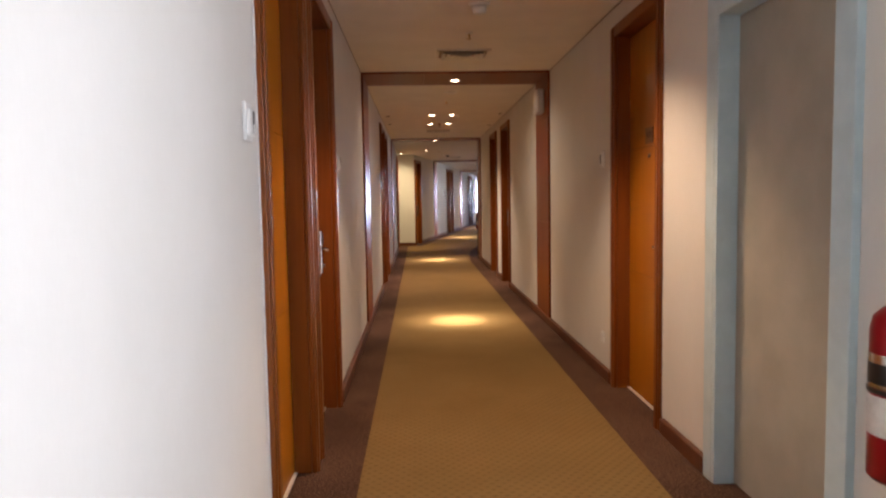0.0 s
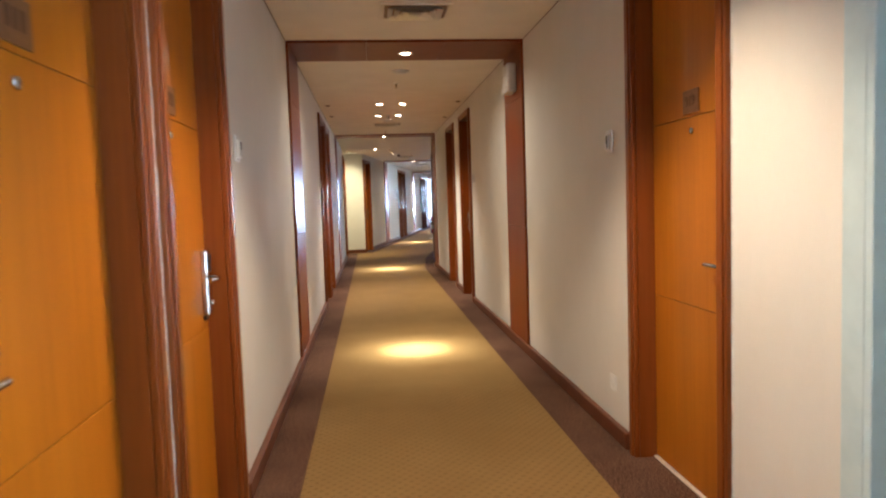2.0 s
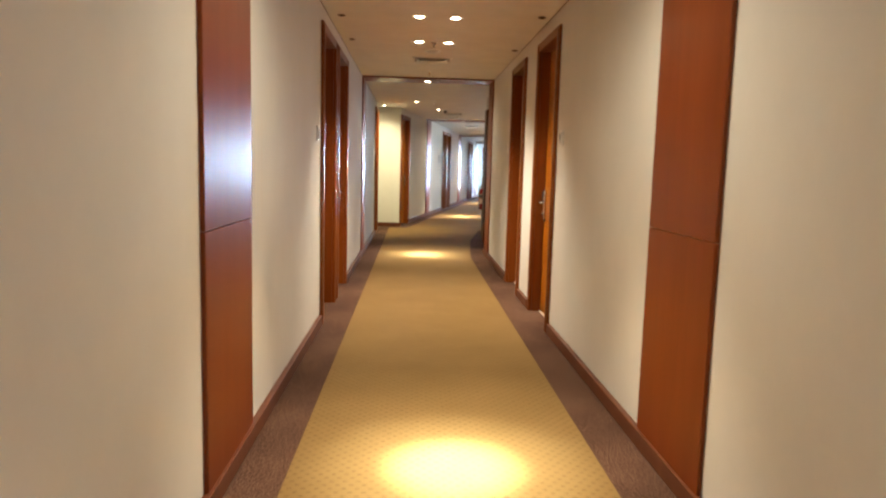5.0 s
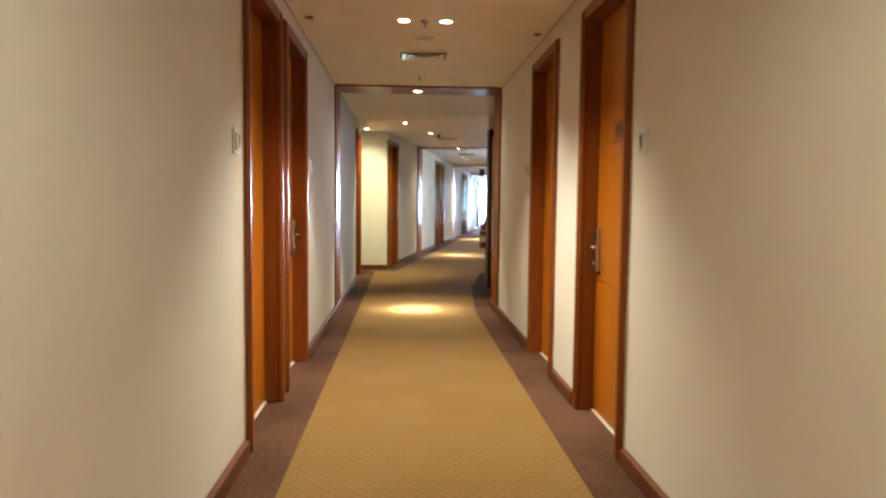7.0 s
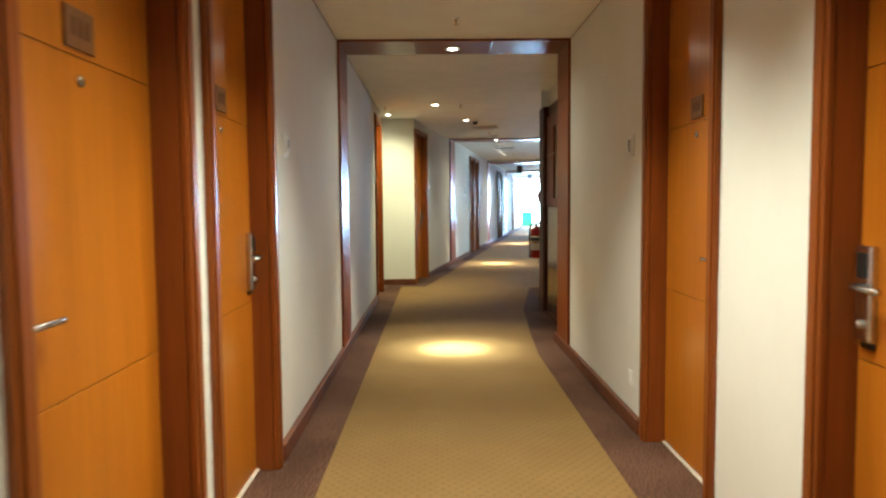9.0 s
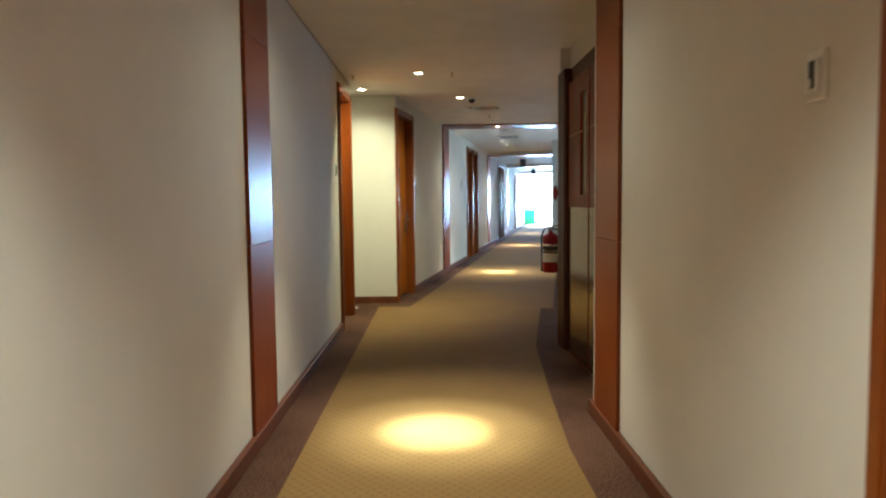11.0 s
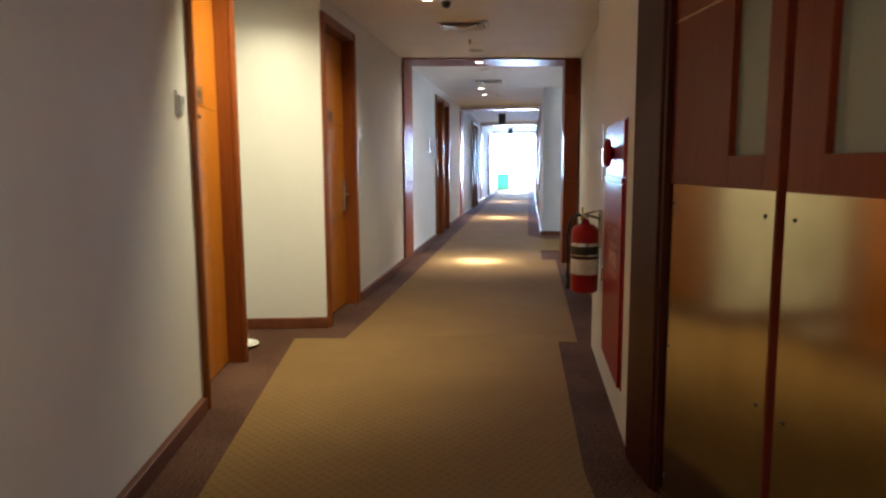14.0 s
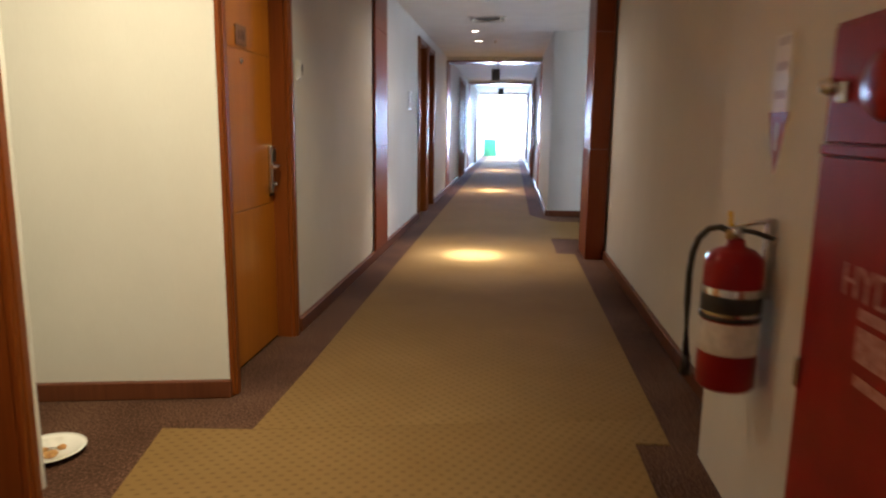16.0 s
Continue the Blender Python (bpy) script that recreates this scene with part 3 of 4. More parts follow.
for k, ((a, b), side, locked) in enumerate(zip(LEFT_DOORS, (1, -1, 1, -1, 1), (0, 1, 0, 1, 0))):
    room_door(f"door_{k + 1}", LEFT, -b, -a, side, locked, strip=k < 4)
for k, ((a, b), side, locked, number) in enumerate(zip(RIGHT_DOORS, (-1, 1, -1), (0, 1, 0), ("919", "", ""))):
    room_door(f"door_{k + 6}", RIGHT, a, b, side, locked, number)
for k, ((a, b), side, locked) in enumerate(zip(LEFT2_DOORS, (-1, 1, -1, 1, -1, 1), (1, 0, 1, 0, 1, 0))):
    room_door(f"door_{k + 9}", LEFT2, -b, -a, side, locked, strip=False)
for k, ((a, b), side, locked) in enumerate(zip(RIGHT2_DOORS, (-1, 1, -1), (0, 1, 0))):
    room_door(f"door_{k + 15}", RIGHT2, a, b, side, locked, strip=False)


def steel_door():
    a, b = STEEL_DOOR
    d = thing("door_18", RIGHT, "closed grey painted service door in a pale steel frame", "door", kind="structure")
    for s, e in ((-1, a), (1, b)):
        u = sorted((e - s * 0.012, e + s * 0.075))
        bm = boxed(u[0], u[1], -0.0, 0.03, 0, 2.245, bevel=0.003)
        u = sorted((e - s * 0.04, e))
        box(bm, u[0], u[1], -0.16, 0.028, 0, 2.17, bevel=0.003)
        part("frame_side", bm, BLUE_STEEL, d, "pale blue-grey steel frame upright")
    bm = boxed(a + 0.012, b - 0.012, 0.0, 0.03, 2.158, 2.245, bevel=0.003)
    box(bm, a + 0.04, b - 0.04, -0.16, 0.028, 2.13, 2.16, bevel=0.003)
    part("frame_head", bm, BLUE_STEEL, d, "pale blue-grey steel frame head")
    part("leaf", boxed(a + 0.043, b - 0.043, -0.11, -0.066, 0.008, 2.126, bevel=0.003), GREY_DOOR, d, "grey-beige painted flush leaf")
    # unseen sheet added to keep outside light from the gaps round the leaf
    part("door_stop", boxed(a + 0.02, b - 0.02, -0.15, -0.115, 0.002, 2.145), GREY_DOOR, d)
    part("hinge", boxed(a + 0.042, a + 0.060, -0.075, -0.055, 1.0, 1.16, bevel=0.003), BRASS, d, "dull brass hinge")
    part("hinge", boxed(a + 0.042, a + 0.060, -0.075, -0.055, 0.22, 0.36, bevel=0.003), BRASS, d, "dull brass hinge")


steel_door()


def service_door():
    """Double door with narrow glass strips and steel kick plates; local x along, local y out of the wall."""
    m = pose(2.20, 0, 0, 0, 0, 90)
    d = thing("door_19", m, "dark red wooden service double door with steel kick plates", "door", kind="structure")
    a, b, top = 15.66, 17.24, 2.3
    for s, e in ((-1, a), (1, b)):
        u = sorted((e - s * 0.0, e + s * (0.3 if s > 0 else 0.15)))
        bm = boxed(u[0], u[1], 0.0, 0.11 if s > 0 else 0.04, 0, top + 0.1, bevel=0.008)
        u = sorted((e - s * 0.03, e))
        box(bm, u[0], u[1], -0.15, 0.1 if s > 0 else 0.03, 0, top + 0.02, bevel=0.004)
        part("frame_side", bm, UPRIGHT_WOOD, d, "red wooden upright with a worn edge, darkened for its back-lit shade")
    part("frame_head", boxed(a, b, -0.15, 0.05, top - 0.03, top + 0.1, bevel=0.006), UPRIGHT_WOOD, d)
    mid = 16.44
    for u0, u1, g in ((a + 0.033, mid - 0.022, 16.16), (mid + 0.022, b - 0.033, 16.65)):
        v0, v1 = 0.035, 0.078
        leaf = part("leaf", boxed(u0, g - 0.105, v0, v1, 0.01, top - 0.034, bevel=0.002), DARK_WOOD, d, "dark red veneered leaf")
        part("stile", boxed(g + 0.105, u1, v0, v1, 0.01, top - 0.034, bevel=0.002), DARK_WOOD, leaf)
        part("lower_rail", boxed(g - 0.105, g + 0.105, v0, v1, 0.01, 1.335, bevel=0.002), DARK_WOOD, leaf)
        part("upper_rail", boxed(g - 0.105, g + 0.105, v0, v1, 2.12, top - 0.034, bevel=0.002), DARK_WOOD, leaf)
        part("glass", boxed(g - 0.105, g + 0.105, v0 + 0.014, v0 + 0.02, 1.335, 2.12), FROSTED, leaf, "narrow greenish frosted glass strip")
        part("kick_plate", boxed(u0 + 0.004, u1 - 0.004, v1 - 0.001, v1 + 0.003, 0.03, 1.237, bevel=0.001), STEEL, leaf, "scuffed brushed steel kick plate")
        part("groove_strip", boxed(u0, u1, v1 - 0.001, v1 + 0.001, 1.82, 1.826), BRASS, leaf, "thin inlay line")
        for uu in (u0 + 0.05, u1 - 0.05):
            for z in (0.1, 0.62, 1.165):
                part("screw", lathe([(0, 0), (0.008, 0), (0.005, 0.004), (0, 0.004)], 10, pose(uu, v1 + 0.002, z, -90)), BLACK, leaf)
    part("meeting_strip", boxed(mid - 0.022, mid + 0.022, 0.02, 0.05, 0.01, top - 0.034), UPRIGHT_WOOD, d, "dark meeting strip between the leaves")


service_door()


# ---- windows at both ends ----
def window(name, m, u0, u1, z0, z1, label):
    w = thing(name, m, label, "window", kind="structure")
    for a, b, c, d in ((u0, u0 + 0.05, z0, z1), (u1 - 0.05, u1, z0, z1), (u0 + 0.05, u1 - 0.05, z0, z0 + 0.05), (u0 + 0.05, u1 - 0.05, z1 - 0.05, z1), ((u0 + u1) / 2 - 0.02, (u0 + u1) / 2 + 0.02, z0 + 0.05, z1 - 0.05)):
        part("window_frame", boxed(a, b, -0.12, -0.06, c, d, bevel=0.004), WHITE, w, "white painted frame")
    for a, b in ((u0 + 0.05, (u0 + u1) / 2 - 0.02), ((u0 + u1) / 2 + 0.02, u1 - 0.05)):
        pane = part("pane", boxed(a, b, -0.095, -0.089, z0 + 0.05, z1 - 0.05), PANE, w, "clear glass pane")
        pane.visible_shadow = False
    return w


window("window_1", RIGHT, -0.9, 1.6, 0.3, 2.4, "plain window beside the start of the corridor")
window("window_2", BEND @ pose(0, END, 0, 0, 0, 180), -1.80, -0.06, 0.12, 2.5, "tall overexposed window at the corridor's end")
# added: this window and the glowing sheet behind it only light the side passage
window("added_window", BEND @ pose(4.9, 0, 0, 0, 0, 90), 4.9, 6.5, 0.3, 2.4, "unseen window added to bring fill light into the side passage")
solid("backdrop", boxed(3.2, 7.4, -1.7, -1.6, -0.6, 3.3), SKY_GLOW, "bright hazy sky outside the window", "sky", "structure", BEND @ pose(4.9, 0, 0, 0, 0, 90))
solid("backdrop", boxed(-1.2, 3.2, 1.6, 1.7, -0.8, 3.5), SKY_GLOW, "bright hazy sky outside the end window", "sky", "structure", BEND @ pose(0, END, 0))
solid("backdrop", boxed(-3.0, 3.0, -1.7, -1.6, -0.6, 3.3), SKY_GLOW, "bright hazy sky outside the window", "sky", "structure", RIGHT)


# ---- fixtures on the ceiling ----
def downlight(m):
    d = thing("downlight", m, "round recessed ceiling downlight, switched on", "ceiling light", "corridor downlights")
    part("trim_ring", lathe([(0.042, 0.0), (0.042, -0.004), (0.062, -0.006), (0.066, -0.003), (0.066, 0.0)], 32), WHITE, d, "thin white trim ring")
    part("lamp_glass", lathe([(0, -0.002), (0.042, -0.002), (0.042, 0.0)], 24), LIT, d, "glowing warm lamp glass")
    return d


first = downlight(LAMPS[0][0] @ pose(0, 0, -0.001))
for m, kind, tilt in LAMPS[1:]:
    copy_thing(first, m @ pose(0, 0, -0.001))
for k, (m, spill) in enumerate(DEEP):
    copy_thing(first, m @ pose(0, 0, -0.021 if k < 3 else -0.091))


def sprinkler(m):
    d = thing("sprinkler", m, "small brass fire sprinkler hanging from the ceiling", "sprinkler", "ceiling sprinklers")
    part("escutcheon", lathe([(0, 0), (0.03, 0), (0.026, -0.006), (0.012, -0.009), (0, -0.009)], 20), WHITE, d)
    part("head", lathe([(0, -0.008), (0.011, -0.008), (0.009, -0.025), (0.006, -0.028), (0.006, -0.045), (0, -0.045)], 12), BRASS, d)
    part("deflector", lathe([(0, -0.044), (0.02, -0.046), (0.02, -0.049), (0, -0.05)], 16), BRASS, d)
    return d


spr = sprinkler(pose(1.0, 5.68, H))
for m in (pose(0.98, 9.32, H), pose(0.98, 14.3, H), pose(1.18, 18.6, H), pose(0.14, 18.74, H), BEND @ pose(0.97, 2.2, H), BEND @ pose(1.0, 8.1, H)):
    copy_thing(spr, m)


def door_indicator(m):
    d = thing("door_indicator", m, "tiny round sensor on the ceiling above a room door", "sensor", "ceiling door sensors")
    part("rim", lathe([(0.0, -0.004), (0.016, -0.004), (0.03, -0.007), (0.034, -0.003), (0.034, 0.0)], 24), PLAQUE, d, "brown rim")
    part("eye", lathe([(0, -0.014), (0.007, -0.012), (0.011, -0.004), (0.011, -0.003)], 16), BLACK, d, "dark eye")
    return d


ind = door_indicator(pose(0.14, 10.95, H))
for m in (pose(0.13, 12.08, H), pose(1.86, 10.76, H), pose(1.87, 12.42, H)):
    copy_thing(ind, m)


def detector(m, name, label, r, drop):
    d = thing(name, m, label, "smoke detector", "ceiling detectors")
    part("base", lathe([(0, 0), (r, 0), (r, -0.012), (r * 0.85, -0.016), (0, -0.016)], 28), WHITE, d)
    part("sensor", lathe([(0, -0.015), (r * 0.72, -0.015), (r * 0.62, -drop), (r * 0.5, -drop - 0.006), (0, -drop - 0.006)], 28), WHITE, d)
    return d


detector(pose(1.01, 4.89, H), "smoke_detector", "white domed smoke detector on the ceiling", 0.07, 0.06)
det = detector(pose(0.98, 12.63, H), "smoke_detector", "flat white round smoke detector on the ceiling", 0.085, 0.024)
for m in (pose(1.0, 8.6, H), BEND @ pose(0.98, 2.95, H), BEND @ pose(0.98, 4.6, H), BEND @ pose(0.9, 12.2, H)):
    copy_thing(det, m)


def chrome_sprinkler(m):
    d = thing("sprinkler", m, "chrome pendent sprinkler between two ceiling downlights", "sprinkler")
    part("escutcheon", lathe([(0, -0.026), (0.012, -0.025), (0.026, -0.017), (0.034, -0.008), (0.036, 0.0)], 28), CHROME, d, "domed chrome escutcheon")
    part("head", lathe([(0, -0.024), (0.009, -0.024), (0.007, -0.045), (0.018, -0.05), (0.018, -0.053), (0, -0.054)], 16), CHROME, d)


chrome_sprinkler(pose(0.975, 12.1, H))


def vent(m):
    """A rectangular ceiling grille with slanting slats; local x across."""
    d = thing("ceiling_vent", m, "white louvred air vent in the ceiling", "vent", "ceiling vents")
    w, l, e = 0.24, 0.20, 0.03
    for a, b, c, f in ((-w, w, -l, -l + e), (-w, w, l - e, l), (-w, -w + e, -l + e, l - e), (w - e, w, -l + e, l - e)):
        part("frame", boxed(a, b, c, f, -0.012, 0.0, bevel=0.004), CEILING, d)
    # no real depth: the duct's shade is this brown sheet below the ceiling
    part("backing", boxed(-w + e, w - e, -l + e, l - e, -0.003, -0.001), PLAQUE, d, "brown sheet painting the shade of the duct behind the slats")
    for k in range(4):
        x, y = w - 0.052 - k * 0.046, l - 0.052 - k * 0.046
        rings = []
        bm = bmesh.new()
        for z, g in ((-0.005, -0.036), (-0.026, 0.0), (-0.0275, -0.001), (-0.0065, -0.037)):
            g = max(g, 0.006 - min(x, y))
            rings.append([bm.verts.new((sx * (x + g), sy * (y + g), z)) for sx, sy in ((-1, -1), (1, -1), (1, 1), (-1, 1))])
        for i in range(4):
            for j in range(4):
                bm.faces.new((rings[i][j], rings[i][(j + 1) % 4], rings[(i + 1) % 4][(j + 1) % 4], rings[(i + 1) % 4][j]))
        bmesh.ops.recalc_face_normals(bm, faces=bm.faces)
        part("slat", bm, ALU, d, "sloping satin metal louvre ring")
    return d


v1 = vent(pose(1.0, 6.45, H))
for m in (pose(0.99, 13.27, H), BEND @ pose(0.97, 1.42, H), BEND @ pose(0.95, 6.0, H)):
    copy_thing(v1, m)


def cctv(m):
    d = thing("security_camera", m, "small dark dome security camera on the ceiling", "security camera")
    part("base", lathe([(0, 0), (0.055, 0), (0.055, -0.02), (0.045, -0.03), (0, -0.03)], 24), WHITE, d)
    part("dome", lathe([(0.042, -0.028), (0.042, -0.04), (0.034, -0.062), (0.018, -0.076), (0, -0.08)], 24), BLACK, d, "smoked dark dome")


cctv(pose(1.48, 20.35, H))


# ---- fixtures on the walls ----
def card_switch(m, u, z):
    d = thing("wall_switch", m @ pose(u, 0, z), "white card-holder switch plate with a dark slot", "switch", "room switches")
    part("plate", boxed(-0.042, 0.042, 0.0, 0.012, -0.062, 0.062, bevel=0.004), WHITE, d)
    part("holder", boxed(-0.026, 0.030, 0.010, 0.024, -0.045, 0.040, bevel=0.004), WHITE, d)
    part("slot", boxed(-0.020, 0.006, 0.0225, 0.0255, -0.034, 0.034, bevel=0.001), BLACK, d, "dark slot")
    part("card_stop", boxed(-0.006, 0.005, 0.0245, 0.0285, -0.033, -0.008, bevel=0.001), WHITE, d, "small white tab in the slot")
    return d


for m, u, z in ((LEFT, -2.50, 1.60), (LEFT, -4.98, 1.60), (LEFT, -10.29, 1.58), (LEFT, -12.84, 1.59), (LEFT, -18.12, 1.61), (RIGHT, 5.27, 1.61), (RIGHT, 10.11, 1.59), (RIGHT, 13.13, 1.60), (LEFT2, -1.12, 1.60)):
    card_switch(m, u, z)


def socket(m, u, z):
    d = thing("wall_socket", m @ pose(u, 0, z), "white single power socket above the baseboard", "socket", "wall sockets")
    part("plate", boxed(-0.043, 0.043, 0.0, 0.010, -0.043, 0.043, bevel=0.004), WHITE, d)
    part("well", lathe([(0.024, 0.009), (0.024, 0.013), (0.021, 0.013), (0.019, 0.004), (0, 0.004)], 24, pose(0, 0, 0, -90)), WHITE, d)
    for k in (-1, 1):
        part("pin_hole", lathe([(0, 0.0), (0.003, 0.0), (0.003, 0.0065), (0, 0.0065)], 10, pose(k * 0.0095, 0, 0, -90)), BLACK, d)


for m, u, z in ((RIGHT, 5.27, 0.29), (RIGHT, 13.10, 0.27)):
    socket(m, u, z)


def emergency_light(m):
    d = thing("emergency_light", m, "white plastic emergency light fixed on the wooden portal", "emergency light")
    bm = boxed(-0.10, 0.10, 0.0, 0.085, -0.125, 0.125, bevel=0.022, segments=3)
    part("housing", bm, WHITE, d)
    part("diffuser", boxed(-0.085, 0.085, 0.03, 0.09, -0.128, -0.06, bevel=0.012), LABEL, d, "pale ribbed diffuser")


emergency_light(pose(RX - 0.02, 7.56, 2.35, 0, 0, 90))


def direction_sign(m):
    d = thing("direction_sign", m, "small framed grey direction sign on the wall", "sign")
    part("frame", boxed(-0.11, 0.11, 0.0, 0.014, -0.11, 0.11, bevel=0.004), CHROME, d)
    part("face", boxed(-0.095, 0.095, 0.012, 0.016, -0.095, 0.095), LABEL, d)
    for k in (-1, 0, 1):
        part("print_bar", boxed(-0.07, 0.07 - 0.02 * (k + 1), 0.0155, 0.0175, k * 0.05 - 0.012, k * 0.05 + 0.012), PLAQUE, d)


direction_sign(LEFT2 @ pose(-5.7, 0, 1.60))


# ---- fire equipment ----
def extinguisher(m, label, turn):
    """Hung on the wall at local y 0, its foot at local z 0."""
    d = thing("fire_extinguisher", m, label, "fire extinguisher", "fire extinguishers")
    y = 0.105
    part("cylinder", lathe([(0, 0), (0.075, 0), (0.085, 0.012), (0.085, 0.40), (0.078, 0.435), (0.055, 0.458), (0.028, 0.468), (0.024, 0.49), (0, 0.49)], 40, pose(0, y, 0)), RED, d, "glossy red cylinder")
    band = part("upper_label", lathe([(0.0855, 0.25), (0.0862, 0.252), (0.0862, 0.338), (0.0855, 0.34)], 40, pose(0, y, 0)), CHROME, d, "silver instruction band")
    part("black_label", lathe([(0.0864, 0.262), (0.0867, 0.263), (0.0867, 0.315), (0.0864, 0.316)], 40, pose(0, y, 0)), BLACK, band, "black label panel")
    part("lower_label", lathe([(0.0855, 0.125), (0.0862, 0.127), (0.0862, 0.228), (0.0855, 0.23)], 40, pose(0, y, 0)), LABEL, d, "white paper label")
    part("strap", lathe([(0.086, 0.235), (0.089, 0.236), (0.089, 0.248), (0.086, 0.249)], 40, pose(0, y, 0)), BLACK, d, "black hose strap")
    valve = part("valve", lathe([(0, 0.485), (0.02, 0.485), (0.02, 0.52), (0.014, 0.53), (0, 0.53)], 20, pose(0, y, 0)), CHROME, d, "metal valve")
    part("gauge", lathe([(0, 0), (0.017, 0), (0.017, 0.01), (0.013, 0.013), (0, 0.013)], 20, pose(0, y + 0.018, 0.505, -90)), BRASS, valve)
    c, n = math.cos(radians(turn)), math.sin(radians(turn))

    def q(r, z):
        return (r * c, y + r * n, z)

    part("carry_handle", tube([q(-0.005, 0.522), q(-0.05, 0.52), q(-0.11, 0.505)], 0.008), BLACK, valve, "black carrying handle")
    part("squeeze_lever", tube([q(0.01, 0.527), q(-0.04, 0.548), q(-0.105, 0.562)], 0.008), CHROME, valve, "grey squeeze lever")
    seal = boxed(-0.008, 0.008, -0.006, 0.006, 0.0, 0.05, bevel=0.003)
    seal.transform(pose(*q(0.02, 0.53), 0, 20, 0))
    part("safety_seal", seal, YELLOW, valve, "yellow safety seal")
    hose = part("hose", tube([q(0.015, 0.51), q(0.05, 0.524), q(0.085, 0.515), q(0.115, 0.48), q(0.132, 0.43), q(0.138, 0.36), q(0.138, 0.25), q(0.132, 0.10), q(0.128, 0.06)], 0.0105, 12), BLACK, d, "black rubber hose")
    part("nozzle", lathe([(0, 0), (0.018, 0), (0.012, 0.07), (0, 0.07)], 16, pose(*q(0.128, 0.0))), BLACK, hose)
    part("bracket", boxed(-0.016, 0.016, 0.0, 0.024, 0.30, 0.56, bevel=0.003), CHROME, d, "steel wall bracket")
    return d


extinguisher(RIGHT @ pose(1.97, 0, 0.58), "red fire extinguisher with white labels hung beside the grey service door", 150)
extinguisher(BEND @ pose(2.07, -0.97, 0.505, 0, 0, 90) @ Matrix.Diagonal((1, 1, 0.92, 1)), "red fire extinguisher with a black hose hung beside the hydrant cabinet", 48)


def extinguisher_sign(m):
    d = thing("extinguisher_sign", m, "white strip sign with a red triangle above the extinguisher", "sign")
    part("panel", boxed(-0.065, 0.065, 0.0, 0.003, 0.0, 0.22, bevel=0.001), WHITE, d, "white faded panel")
    for z in (0.05, 0.13, 0.20):
        part("print_bar", boxed(-0.04, 0.04, 0.0028, 0.0042, z - 0.012, z + 0.012), PALE_PRINT, d)
    bm = bmesh.new()
    pts = [(-0.07, 0.0), (0.07, 0.0), (0.0, -0.18)]
    for yy in (0.0, 0.003):
        bm.faces.new([bm.verts.new((x, yy, z)) for x, z in pts])
    bmesh.ops.bridge_loops(bm, edges=[e for e in bm.edges if e.is_boundary])
    bmesh.ops.recalc_face_normals(bm, faces=bm.faces)
    part("triangle", bm, RED, d, "red triangle pointing down")
    part("symbol", boxed(-0.008, 0.008, 0.0028, 0.0042, -0.11, -0.03), LABEL, d, "white symbol")


extinguisher_sign(BEND @ pose(2.07, -0.92, 1.325, 0, 0, 90))


def hydrant_cabinet(m):
    """Cabinet flush in the wall; local x from 0 to 0.75, local y out of the wall."""
    d = thing("hydrant_cabinet", m, "red enamelled fire hydrant cabinet set in the wall", "fire cabinet")
    w, z0, z1, zm = 0.75, 0.255, 1.58, 1.28
    part("body", boxed(0, w, -0.1, 0.006, z0, z1, bevel=0.003), RED, d)
    upper = part("upper_panel", boxed(0.012, w - 0.012, 0.005, 0.016, zm + 0.02, z1 - 0.012, bevel=0.004), RED, d, "red upper panel")
    front = part("cabinet_door", boxed(0.012, w - 0.012, 0.005, 0.020, z0 + 0.012, zm - 0.012, bevel=0.004), RED, d, "glossy red cabinet door")
    part("rail", boxed(0.012, w - 0.012, 0.005, 0.024, zm - 0.008, zm + 0.016, bevel=0.003), RED, d)
    part("alarm_bell", lathe([(0, 0), (0.032, 0), (0.036, 0.016), (0.072, 0.019), (0.075, 0.032), (0.064, 0.048), (0.03, 0.056), (0, 0.057)], 36, pose(0.42, 0.015, 1.42, -90)), RED, upper, "red round alarm bell")
    part("call_point", boxed(0.63, 0.68, 0.015, 0.03, 1.39, 1.44, bevel=0.005), CHROME, upper, "silver call point plate")
    part("pilot_lamp", lathe([(0, 0), (0.02, 0), (0.022, 0.02), (0.016, 0.035), (0, 0.04)], 20, pose(0.70, 0.015, 1.43, -90)), CHROME, upper, "small metal pilot lamp")
    part("title", lettering("HYDRANT", 0.105, PRINT, pose(0.31, 0.021, 1.0) @ FACE), PRINT, front, "faded white lettering HYDRANT")
    for a, b, c, f in ((0.14, 0.47, 0.93, 0.955), (0.14, 0.47, 0.84, 0.915), (0.15, 0.46, 0.785, 0.81)):
        part("notice", boxed(a, b, 0.0195, 0.0215, c, f), PRINT, front, "faded notice")
    part("latch", boxed(w - 0.035, w - 0.018, 0.018, 0.034, 0.68, 0.76, bevel=0.004), CHROME, front, "small latch")


hydrant_cabinet(BEND @ pose(2.07, -2.0, -0.055, 0, 0, 90))


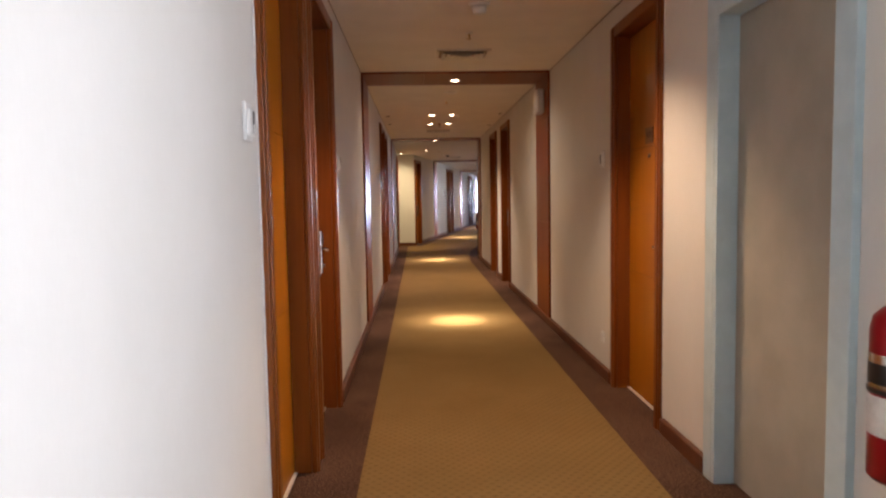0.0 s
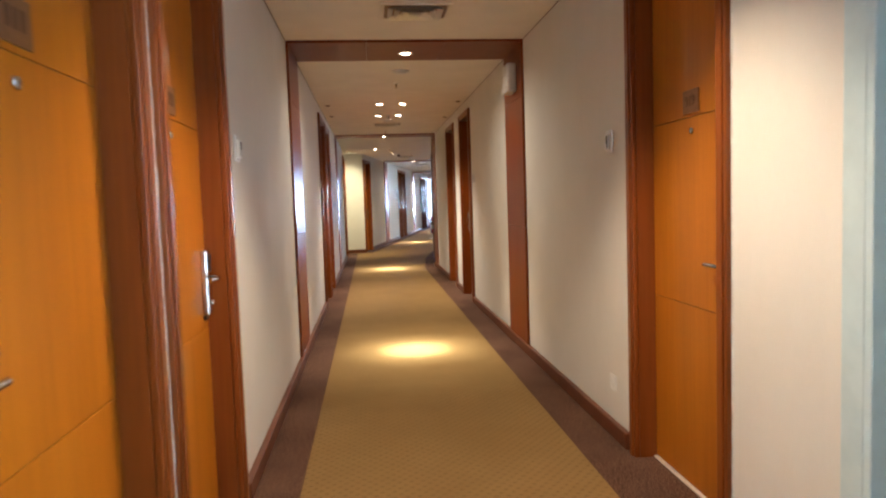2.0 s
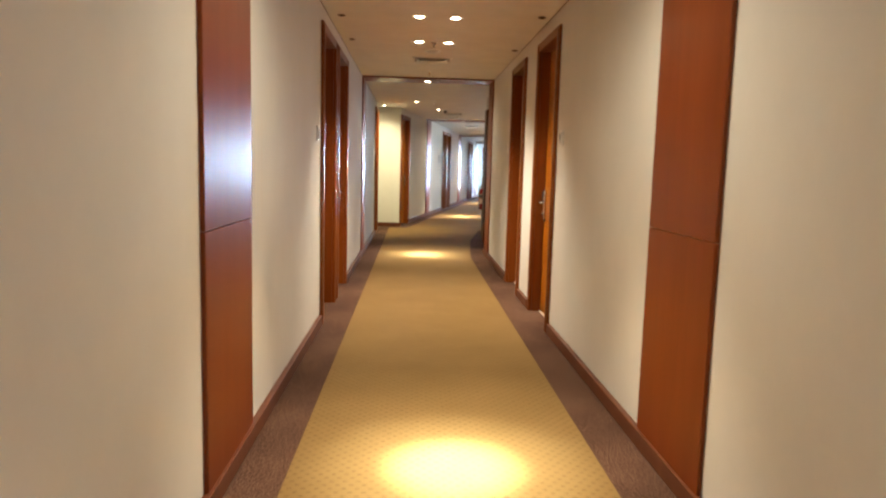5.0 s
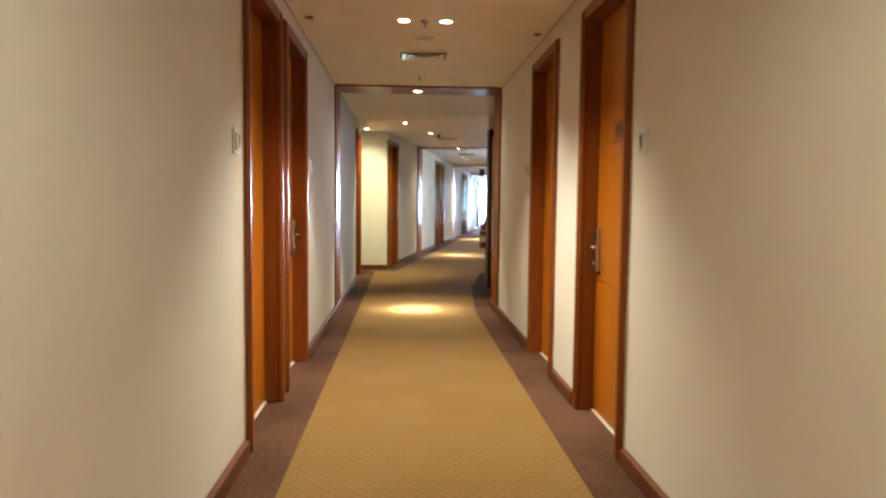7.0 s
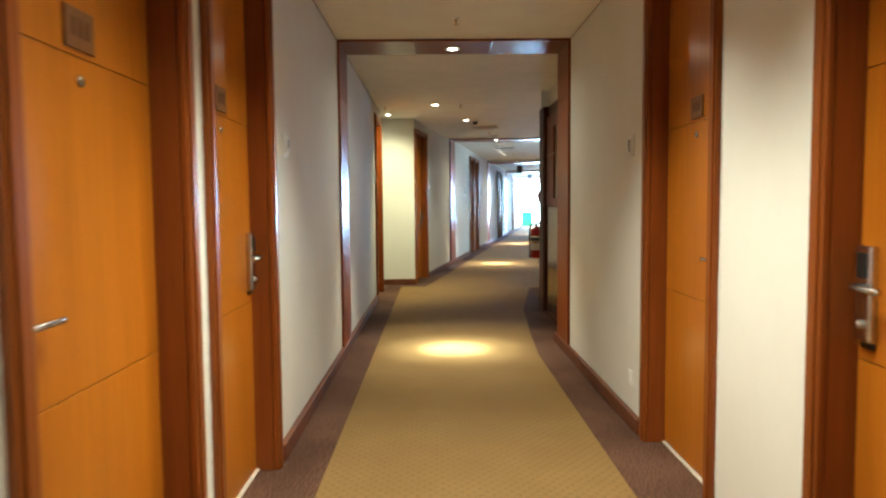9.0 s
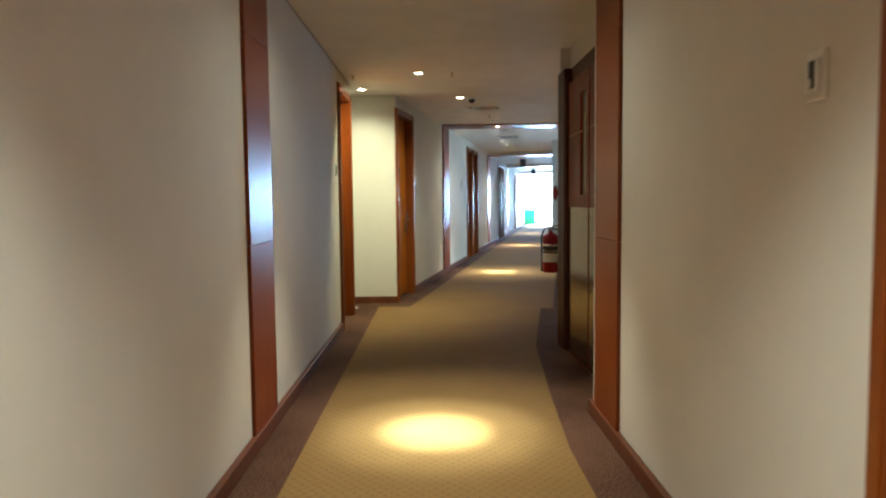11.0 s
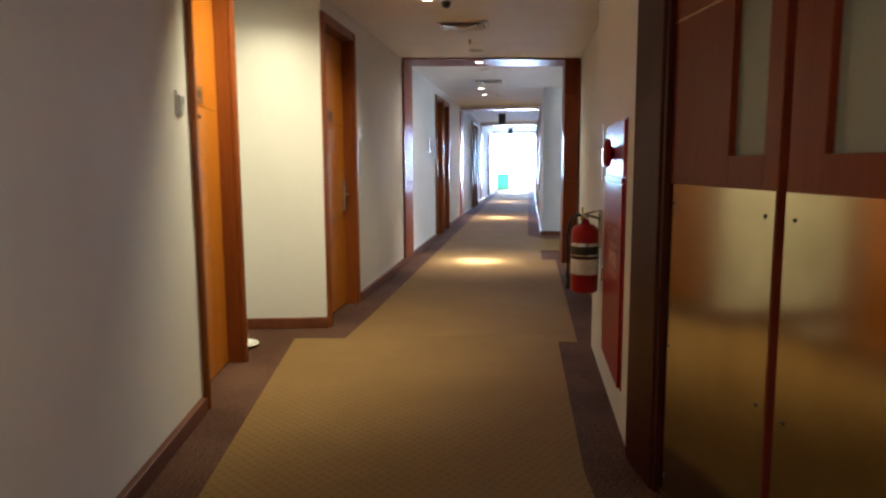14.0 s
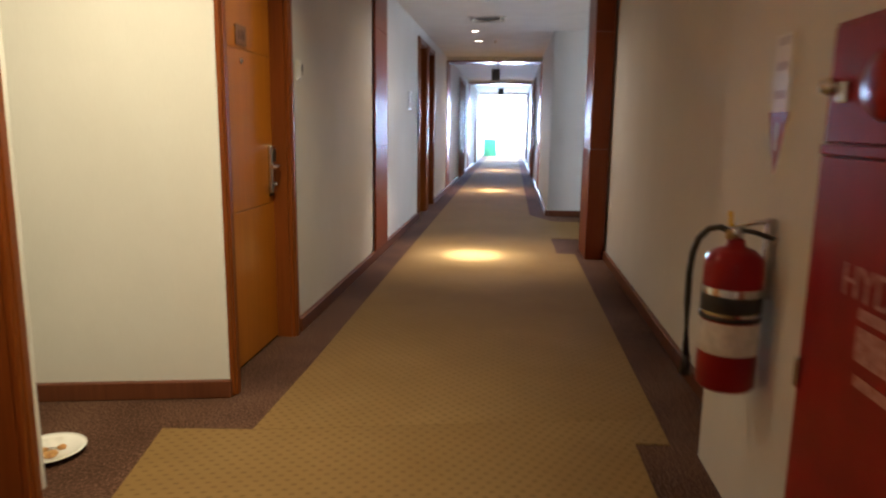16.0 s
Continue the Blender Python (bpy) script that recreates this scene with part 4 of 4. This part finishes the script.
# ---- loose things ----
def room_service_plate(m):
    d = thing("plate", m, "white porcelain plate with food scraps on the carpet", "plate")
    part("dish", lathe([(0, 0.004), (0.07, 0.004), (0.075, 0.0), (0.082, 0.002), (0.12, 0.02), (0.135, 0.026), (0.135, 0.029), (0.118, 0.025), (0.085, 0.01), (0, 0.009)], 40), PORCELAIN, d)
    for k, (x, y, r) in enumerate(((0.02, -0.03, 0.03), (-0.03, 0.01, 0.022), (0.035, 0.03, 0.018))):
        bm = bmesh.new()
        bmesh.ops.create_icosphere(bm, subdivisions=2, radius=r)
        for vtx in bm.verts:
            vtx.co *= 1 + 0.25 * noise.noise(vtx.co * 60 + Vector((k, 0, 0)))
            vtx.co.z *= 0.45
        bm.transform(pose(x, y, 0.015))
        part("food_scrap", bm, FOOD, d, "brown food scrap")
    bm = boxed(-0.05, 0.05, -0.035, 0.035, 0.0, 0.008, bevel=0.003)
    bm.transform(pose(-0.02, 0.05, 0.018, 8, 5, 25))
    part("napkin", bm, LABEL, d, "crumpled white napkin")


room_service_plate(pose(-0.08, 19.57, 0))


def teal_bin(m):
    d = thing("storage_bin", m, "teal plastic bin standing before the end window", "bin")
    part("body", boxed(-0.28, 0.28, -0.2, 0.2, 0.0, 0.72, bevel=0.03, segments=3), TEAL, d)
    part("lid", boxed(-0.30, 0.30, -0.22, 0.22, 0.72, 0.78, bevel=0.02), TEAL, d)


teal_bin(BEND @ pose(0.36, 28.5, 0))


def hanging_sign(m, w, h):
    """A board on two rods from the ceiling; local x across, local z 0 at the ceiling's height."""
    d = thing("hanging_sign", m, "dark hanging exit sign below the ceiling, backlit by the window", "sign", "hanging signs")
    part("board", boxed(-w / 2, w / 2, -0.02, 0.02, -h - 0.12, -0.12, bevel=0.006), BLACK, d)
    for k in (-1, 1):
        part("rod", lathe([(0, -0.125), (0.004, -0.125), (0.004, 0.0), (0, 0.0)], 8, pose(k * w * 0.3, 0, 0)), CHROME, d)


hanging_sign(BEND @ pose(0.93, 12.0, H), 0.17, 0.24)
hanging_sign(BEND @ pose(0.93, 19.3, H), 0.17, 0.20)
